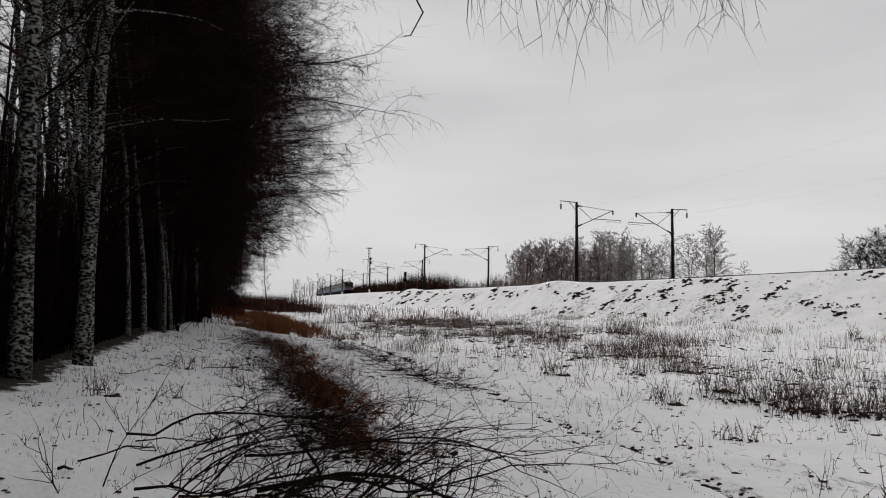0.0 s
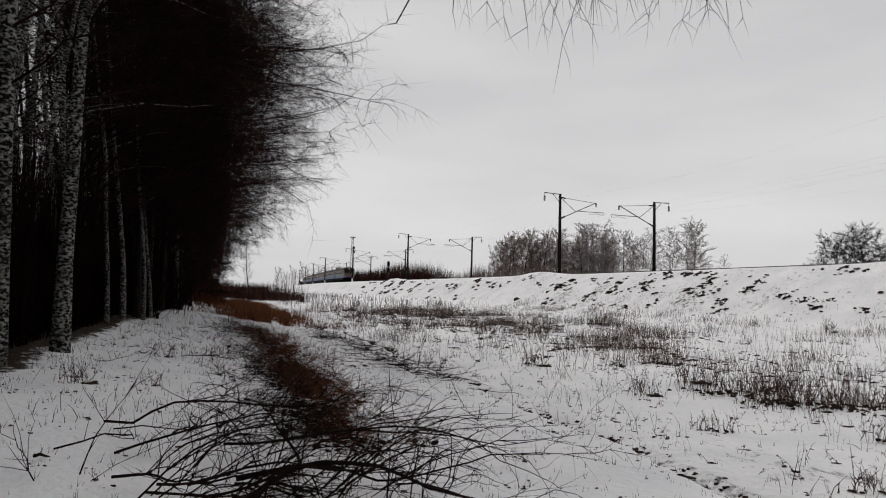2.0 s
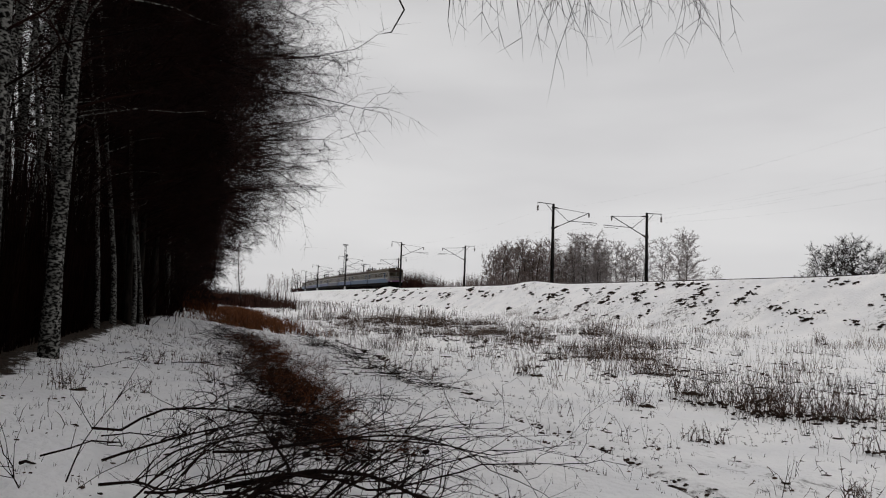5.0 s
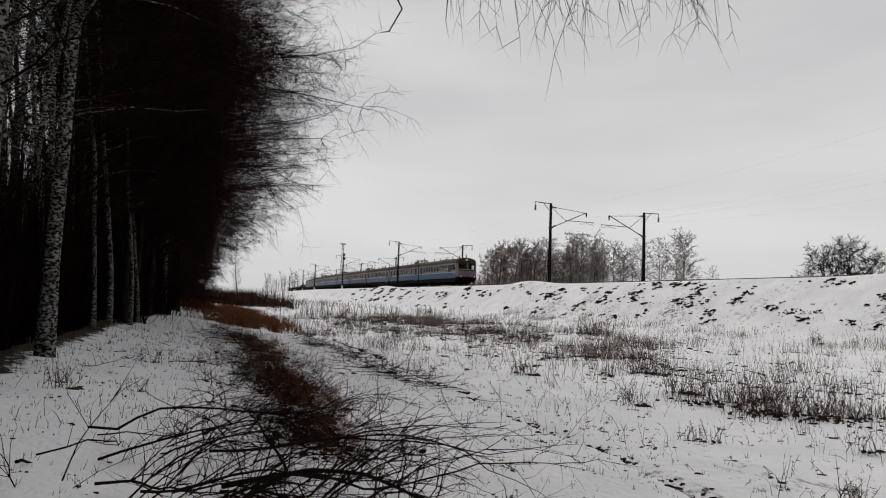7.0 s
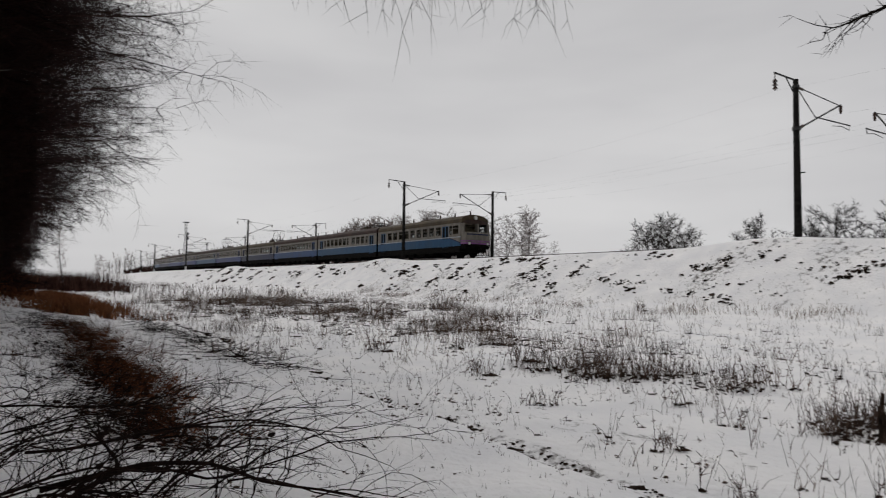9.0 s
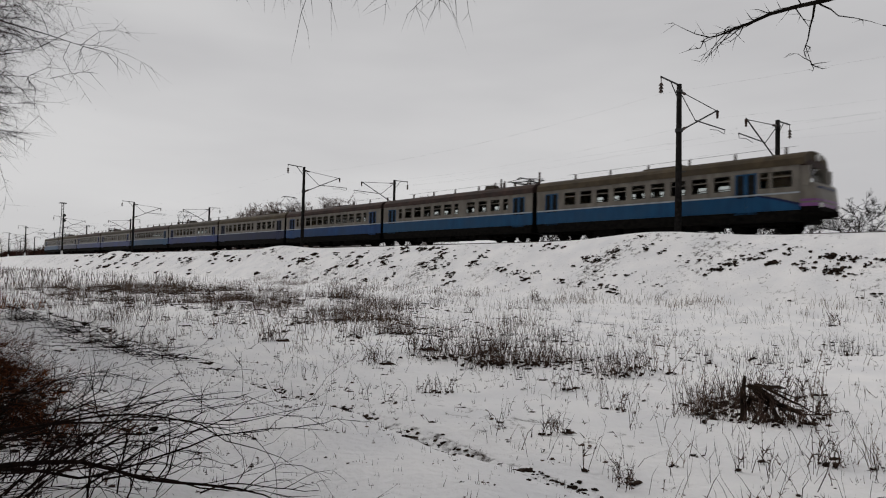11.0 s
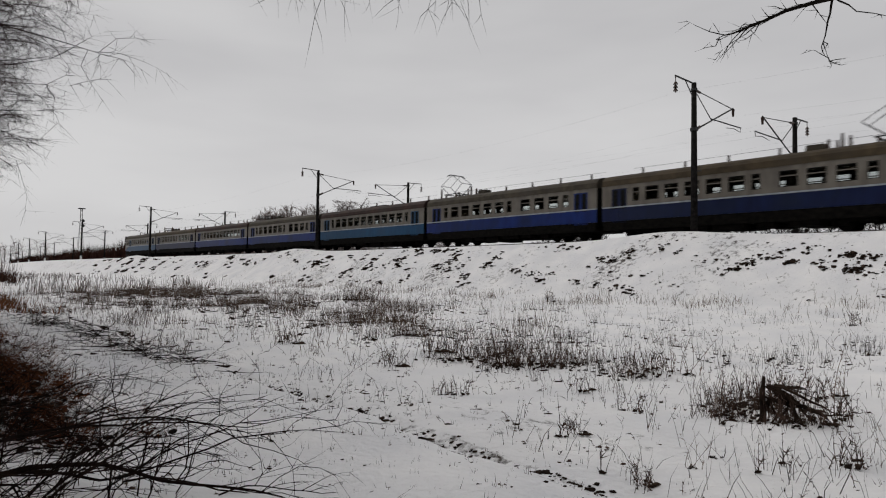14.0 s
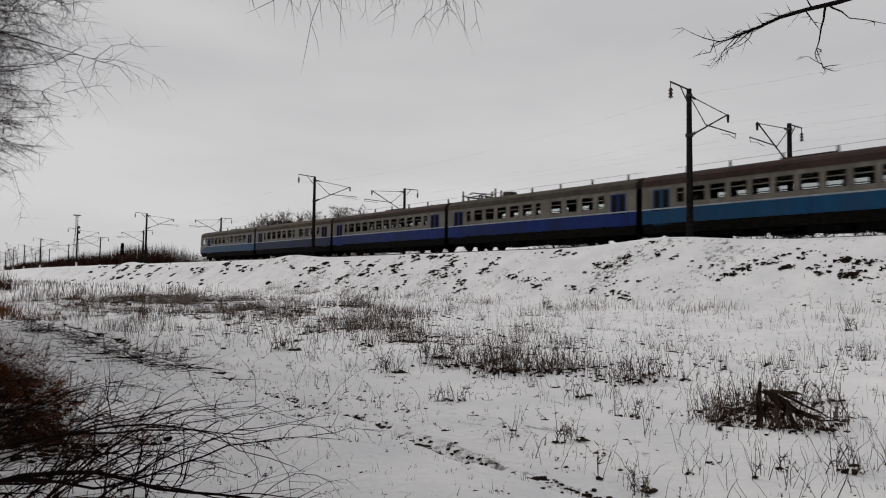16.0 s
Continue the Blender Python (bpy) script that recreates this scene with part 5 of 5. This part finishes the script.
def build_weeds():
    rng = random.Random(33)
    dense = [weed_meshes(300 + k, 1.0, 0.85, 84, WEED, 70) for k in range(3)]
    small = [weed_meshes(310 + k, 0.35, 0.6, 16, WEED, 9) for k in range(4)]
    tall = [weed_meshes(320 + k, 0.3, 1.15, 9, STRAW, 5) for k in range(3)]
    single = [weed_meshes(330 + k, 0.06, 0.7, 2, WEED, 3) for k in range(4)]
    spots = [(dense, 6.4, 13.3, 0.95), (dense, 7.0, 12.4, 1.0), (dense, 7.7, 12.2, 1.0), (dense, 8.3, 11.9, 0.9), (dense, 7.4, 13.4, 0.8), (dense, 8.7, 10.2, 0.8), (small, 9.2, 10.4, 1.2),
             (tall, 9.8, 10.0, 1.0), (tall, 9.6, 10.3, 0.9), (small, 6.9, 9.5, 0.8), (small, 4.7, 10.0, 0.8), (small, 4.5, 10.2, 0.7), (small, 19.4, 30.0, 1.7), (small, 20.8, 14.1, 1.4),
             (dense, 7.7, 7.1, 0.75), (dense, 8.6, 7.3, 0.95), (dense, 9.4, 7.7, 0.8), (small, 10.0, 7.3, 1.1), (tall, 7.6, 7.1, 0.8), (tall, 8.6, 6.9, 0.75), (tall, 10.4, 7.2, 0.9), (small, 6.6, 7.9, 0.9), (dense, 8.3, 6.4, 0.65), (small, 8.55, 6.2, 1.0), (small, 8.2, 6.5, 1.0), (small, 8.9, 6.2, 0.9), (small, 9.3, 6.4, 0.9),
             (single, 4.3, 7.3, 0.9), (single, 4.6, 6.8, 1.0), (small, 4.9, 6.8, 0.7), (single, 7.1, 6.6, 1.0), (single, 4.2, 5.4, 0.9), (small, 4.4, 5.0, 0.7), (tall, 5.2, 5.2, 0.45), (single, 5.8, 4.9, 0.8), (small, 7.1, 4.8, 0.9), (tall, 7.4, 4.5, 0.6), (single, 6.4, 5.1, 0.9),
             (dense, 10.5, 37.8, 1.5), (tall, 10.2, 37.4, 1.4), (dense, 6.5, 24.1, 0.9), (dense, 7.3, 23.7, 0.9), (dense, 8.6, 24.2, 1.0), (tall, 7.8, 24.6, 1.0), (tall, 8.4, 21.0, 1.0), (tall, 7.4, 20.2, 1.0), (dense, 7.1, 18.7, 0.9), (small, 3.3, 18.0, 1.4), (tall, 3.0, 18.4, 0.8), (small, 4.7, 13.3, 1.2), (small, 6.1, 14.4, 1.4), (small, 6.3, 14.2, 1.1), (small, 5.3, 23.0, 1.3),
             (small, 0.3, 17.4, 1.2), (small, -5.2, 13.0, 0.8), (small, -4.6, 14.2, 0.8), (small, -4.0, 9.6, 0.6), (small, -4.6, 8.9, 0.8), (tall, -4.9, 9.3, 0.5), (tall, -3.7, 11.6, 0.5), (tall, -3.1, 12.4, 0.6)]
    for kind, x, y, size in spots:
        me = kind[rng.randrange(len(kind))]
        ob = new("dry_weed")
        ob.empty_display_size = 0.2
        for name, piece in me:
            bit = part(name, piece, None, ob)
            if name == "litter":
                tagged(bit, kind="stuff")
        ob.matrix_basis = pose(x, y, ground_z(x, y), 0, 0, rng.uniform(-25, 25)) @ Matrix.Diagonal((size, size, size, 1))
        what = {id(dense): "thick clump of dead brown weeds standing in the snow", id(small): "small clump of dry dark weeds in the snow", id(tall): "tuft of tall pale straw stalks in the snow", id(single): "lone dry weed stalk standing in the snow"}[id(kind)]
        tagged(ob, what, "weed", "dry weeds of the meadow")

    def field(name, mat, count, label, pick, h0, h1, w0, w1, lean=0.16):
        g = Geo()
        made = 0
        while made < count:
            u, r = pick()
            x, y = spot(u, r)
            if noise.noise((x * 0.33, y * 0.33, 21)) + 0.6 * noise.noise((x * 1.1, y * 1.1, 4)) < rng.uniform(-0.15, 0.6):
                continue
            z = height(u, r) - 0.02
            h = rng.uniform(h0, h1)
            w = rng.uniform(w0, w1)
            d = Vector((rng.gauss(0, lean), rng.gauss(0, lean), 1)) * h
            a = Vector((x, y, z))
            g.tube([a, a + d * 0.6, a + d + Vector((rng.gauss(0, 0.05), rng.gauss(0, 0.05), 0))], [w, w * 0.8, 0], 3)
            made += 1
        tagged(part(name, g, mat), label, "grass", kind="stuff")

    field("weed_band", WEED, 9000, "band of dead brown weeds along the foot of the embankment", lambda: (24 + 40 * rng.random(), rng.gauss(25.0, 5.0)), 0.1, 0.62, 0.0032, 0.0085, 0.24)
    field("straw_band", STRAW, 4600, "pale dry stalks along the foot of the embankment", lambda: (14 + 60 * rng.random(), rng.gauss(25, 4.6)), 0.2, 0.85, 0.0034, 0.0075, 0.2)
    field("meadow_stalks", WEED, 1700, "sparse dry stalks sticking out of the snow", lambda: (2 + 40 * rng.random(), rng.uniform(13.5, 33.5)), 0.1, 0.45, 0.003, 0.006, 0.24)
    field("near_stalks", WEED, 800, "thin dry stalks and stems standing in the snow", lambda: (1 + 12 * rng.random(), rng.uniform(26, 33.6)), 0.12, 0.5, 0.0016, 0.0034, 0.3)
    field("far_weeds", WEED, 1700, "dead weeds at the embankment's distant foot", lambda: (60 + 120 * rng.random(), rng.uniform(14, 33)), 0.4, 1.2, 0.012, 0.025)
    field("bank_stalks", STRAW, 2200, "thin dry grass along the embankment's bench", lambda: (4 + 60 * rng.random(), rng.gauss(11.5, 1.0)), 0.15, 0.5, 0.005, 0.01)
    field("red_grass", RED_GRASS, 9000, "rust-red dead grass at the end of the clearing", lambda: (34 + 44 * rng.random() ** 1.2, rng.gauss(37.7, 1.2)), 0.15, 0.65, 0.008, 0.018, 0.4)
    field("verge_stalks", WEED, 900, "dry stalks on the snowy bank by the wood", lambda: (6 + 26 * rng.random(), rng.uniform(37, 43)), 0.06, 0.3, 0.0025, 0.005, 0.25)
    field("wood_edge_scrub", TWIG, 12000, "dark scrub along the foot of the wood's edge", lambda: (26 + 94 * rng.random() ** 1.1, rng.gauss(43.2, 0.6)), 0.4, 2.4, 0.01, 0.025, 0.3)
    field("edge_shrubs", RED_BRUSH, 1700, "low red-brown shrubs where the clearing narrows", lambda: (46 + 60 * rng.random(), 42.4 - 2.6 * rng.random() ** 2), 0.5, 2.0, 0.012, 0.025, 0.3)
    # rows of dark turf that break through the snow under the stalks
    g = Geo()
    for k in range(430):
        u, r = 6 + 58 * rng.random() ** 1.25, rng.gauss(25.0, 4.2)
        x, y = spot(u, r)
        if noise.noise((x * 0.16, y * 0.3, 31)) < rng.uniform(-0.25, 0.3):
            continue
        grow = 0.6 + u / 55
        for j in range(rng.randrange(3, 12)):
            uu, rr = u + rng.gauss(0, 0.34), r + rng.gauss(0, 0.16)
            px, py = spot(uu, rr)
            z = height(uu, rr)
            w = rng.uniform(0.02, 0.07) * grow
            g.lump(px, py, z, w * rng.uniform(1.0, 1.9), w, w * 0.6, rng)
            for i in range(rng.randrange(1, 5)):
                a, b = px + rng.gauss(0, 0.08), py + rng.gauss(0, 0.06)
                h = rng.uniform(0.12, 0.5)
                d = Vector((rng.gauss(0, 0.22), rng.gauss(0, 0.22), 1)) * h
                p = Vector((a, b, z - 0.02))
                g.tube([p, p + d * 0.6, p + d], [0.0045 * grow, 0.004 * grow, 0.0015], 3)
    tagged(part("turf_rows", g, SOIL), "dark turf breaking through the snow between dead stalks", "turf", kind="stuff")
    # small crooked sprigs, each with a few dead leaves
    g = Geo()
    for k in range(900):
        u, r = 1.5 + 26 * rng.random() ** 1.2, rng.uniform(19, 33.6)
        x, y = spot(u, r)
        z = height(u, r)
        h = rng.choice((rng.uniform(0.06, 0.2), rng.uniform(0.15, 0.5)))
        q = bend((x, y, z - 0.02), (rng.gauss(0, 0.4), rng.gauss(0, 0.4), 1), h, 4, rng, rng.choice((0, 0, 0.25)), 0.22)
        w = rng.uniform(0.0022, 0.0045)
        g.tube(q, [w, w * 0.9, w * 0.8, w * 0.7, 0], 3)
        for j in range(rng.randrange(1, 6)):
            i = rng.randrange(0, 4)
            p = q[i].lerp(q[i + 1], rng.random())
            g.tube([p, p + Vector((rng.gauss(0, 0.035), rng.gauss(0, 0.035), rng.gauss(0.0, 0.03)))], [w * rng.uniform(1.2, 2.8), w * 0.8], 3)
        for j in range(rng.choice((0, 0, 1, 2, 4))):
            s = rng.uniform(0.008, 0.026)
            g.lump(x + rng.gauss(0, 0.05), y + rng.gauss(0, 0.04), z, s * rng.uniform(1, 2.4), s, s * 0.8, rng)
    tagged(part("dead_sprigs", g, WEED), "small crooked dead sprigs scattered over the snow", "sprigs", kind="stuff")
    # flattened tufts: small dark leaves that lie on the snow
    g = Geo()
    for k in range(6500):
        if rng.random() < 0.6:
            u, r = 2 + 62 * rng.random() ** 1.3, rng.uniform(7.5, 33.4)
        else:
            u, r = 3 + 20 * rng.random(), rng.uniform(33, 42)
        x, y = spot(u, r)
        z = height(u, r)
        size = rng.uniform(0.4, 1.0) * (0.6 + 0.02 * u)
        for j in range(rng.randrange(1, 5)):
            a, d = rng.uniform(0, 6.283), rng.uniform(0.01, 0.07) * size
            px, py = x + rng.gauss(0, 0.03), y + rng.gauss(0, 0.03)
            g.tube([(px, py, z - 0.01), (px + math.cos(a) * d, py + math.sin(a) * d, z + rng.uniform(0.03, 0.16) * size)], [0.006 * size, 0], 3)
        for j in range(rng.choice((0, 0, 1, 2))):
            w = rng.uniform(0.008, 0.03) * size
            g.lump(x + rng.gauss(0, 0.07), y + rng.gauss(0, 0.05), z, w * 1.6, w, w * 0.8, rng)
    tagged(part("snow_tufts", g, WEED), "small dead tufts poking through the snow", "grass", kind="stuff")
    # soil clods on the embankment's upper slope
    g = Geo()
    for k in range(1300):
        u = rng.choice((rng.uniform(4, 60), rng.uniform(4, 150)))
        r = 5.2 + 5.2 * rng.random() ** 1.3
        x, y = spot(u, r)
        if noise.noise((u * 0.28 + r * 0.25, r * 0.5, 2)) < rng.uniform(-0.15, 0.5):
            continue
        for j in range(rng.choice((1, 1, 2, 3, 5, 9))):
            uu, rr = u + rng.gauss(0, 0.17), r + rng.gauss(0, 0.12)
            px, py = spot(uu, rr)
            s = rng.uniform(0.02, 0.075) * (0.8 + u / 45)
            g.lump(px, py, height(uu, rr), s * rng.uniform(1, 2.2), s * rng.uniform(0.8, 1.8), s * 0.9, rng)
    for u, r, n, su, sr in ((12.4, 7.8, 50, 1.0, 0.4), (16.5, 8.2, 34, 0.6, 0.3), (40.0, 8.0, 40, 0.8, 0.4), (46.0, 7.2, 40, 0.9, 0.4), (52.0, 6.8, 50, 1.0, 0.4), (60.0, 7.0, 40, 0.8, 0.4), (69.8, 5.9, 60, 0.8, 0.6), (23.5, 7.0, 70, 1.5, 0.35), (24.6, 7.5, 40, 0.9, 0.3), (34.5, 7.5, 50, 0.7, 0.45), (29.0, 8.7, 34, 0.8, 0.25), (14.3, 7.3, 50, 0.9, 0.35), (11.6, 7.1, 60, 0.9, 0.4), (10.7, 8.1, 60, 0.8, 0.3), (8.6, 7.4, 60, 1.2, 0.5), (22.0, 25.6, 30, 0.9, 0.2), (21.5, 24.4, 24, 0.6, 0.2), (10.6, 28.7, 24, 0.9, 0.3), (9.5, 28.0, 24, 0.9, 0.3)):
        nests = [(u + rng.gauss(0, su * 0.75), r + rng.gauss(0, sr * 0.7)) for k in range(5)]
        for k in range(int(1.3 * n)):
            at = nests[min(int(rng.expovariate(0.7)), 4)]
            uu, rr = at[0] + rng.gauss(0, 0.2), at[1] + rng.gauss(0, 0.09)
            px, py = spot(uu, rr)
            s = rng.choice((rng.uniform(0.015, 0.05), rng.uniform(0.03, 0.1))) * (0.45 if r > 20 else 1.0)
            g.lump(px, py, height(uu, rr), s * rng.uniform(1, 2), s * rng.uniform(0.8, 1.6), s * 1.1, rng)
    for k in range(420):
        u, r = rng.uniform(16, 64), rng.gauss(24.5, 3.6)
        for j in range(rng.choice((1, 2, 4, 7))):
            uu, rr = u + rng.gauss(0, 0.25), r + rng.gauss(0, 0.12)
            px, py = spot(uu, rr)
            s = rng.uniform(0.015, 0.05) * (0.7 + u / 45)
            g.lump(px, py, height(uu, rr), s * rng.uniform(1, 2.2), s, s * 0.9, rng)
    for k in range(420):
        u = 3 + 30 * rng.random()
        if noise.noise((u * 0.9, 0, 8)) < rng.uniform(-0.35, 0.4):
            continue
        rr = 33.92 + 0.12 * noise.noise((u * 0.4, 0, 6)) + rng.gauss(0, 0.05)
        px, py = spot(u, rr)
        for j in range(rng.choice((1, 2, 4, 6))):
            qx, qy, w = px + rng.gauss(0, 0.06), py + rng.gauss(0, 0.06), rng.uniform(0.008, 0.028) * (0.8 + u / 24)
            g.lump(qx, qy, ground_z(qx, qy), w * 1.5, w * 1.2, w * 0.9, rng)
    tagged(part("soil_clods", g, SOIL), "dark clods of bare soil in the snow", "soil", kind="stuff")
    # a rotten stump with a leaning slab
    x, y = 8.05, 6.75
    st = thing("broken_stump", "dark broken tree stump with a fallen slab among weeds", "stump", at=pose(x, y, ground_z(x, y), 0, 0, -52))
    part("stub", Geo().tube([(0, 0, -0.2), (0.01, 0, 0.2), (0.0, 0.01, 0.42), (0.02, 0.02, 0.66)], [0.05, 0.045, 0.035, 0.02], 8, tip=False), SOIL, st)
    srng = random.Random(404)
    for k in range(12):
        start = (srng.uniform(0.0, 0.25), srng.gauss(0, 0.05), srng.uniform(0.36, 0.56))
        q = bend(start, (1, srng.gauss(0.05, 0.14), srng.uniform(-0.5, -0.36)), srng.uniform(0.35, 1.05), 7, srng, 0.01, 0.17)
        r = srng.uniform(0.008, 0.026)
        part("splinter", Geo().tube(q, [r * 0.5, r, r * 1.15, r * 0.8, r * 0.9, r * 0.6, r * 0.4, 0], 5), SOIL, st)
    for k in range(11):
        q = bend((srng.uniform(-0.05, 0.4), srng.gauss(0, 0.07), srng.uniform(0.2, 0.5)), (srng.uniform(-0.2, 0.4), srng.gauss(0, 0.2), -1), srng.uniform(0.3, 0.55), 4, srng, 0.0, 0.2)
        r = srng.uniform(0.008, 0.02)
        part("splinter", Geo().tube(q, [r * 0.5, r, r, r * 0.8, 0], 5), SOIL, st)


build_weeds()

motions()
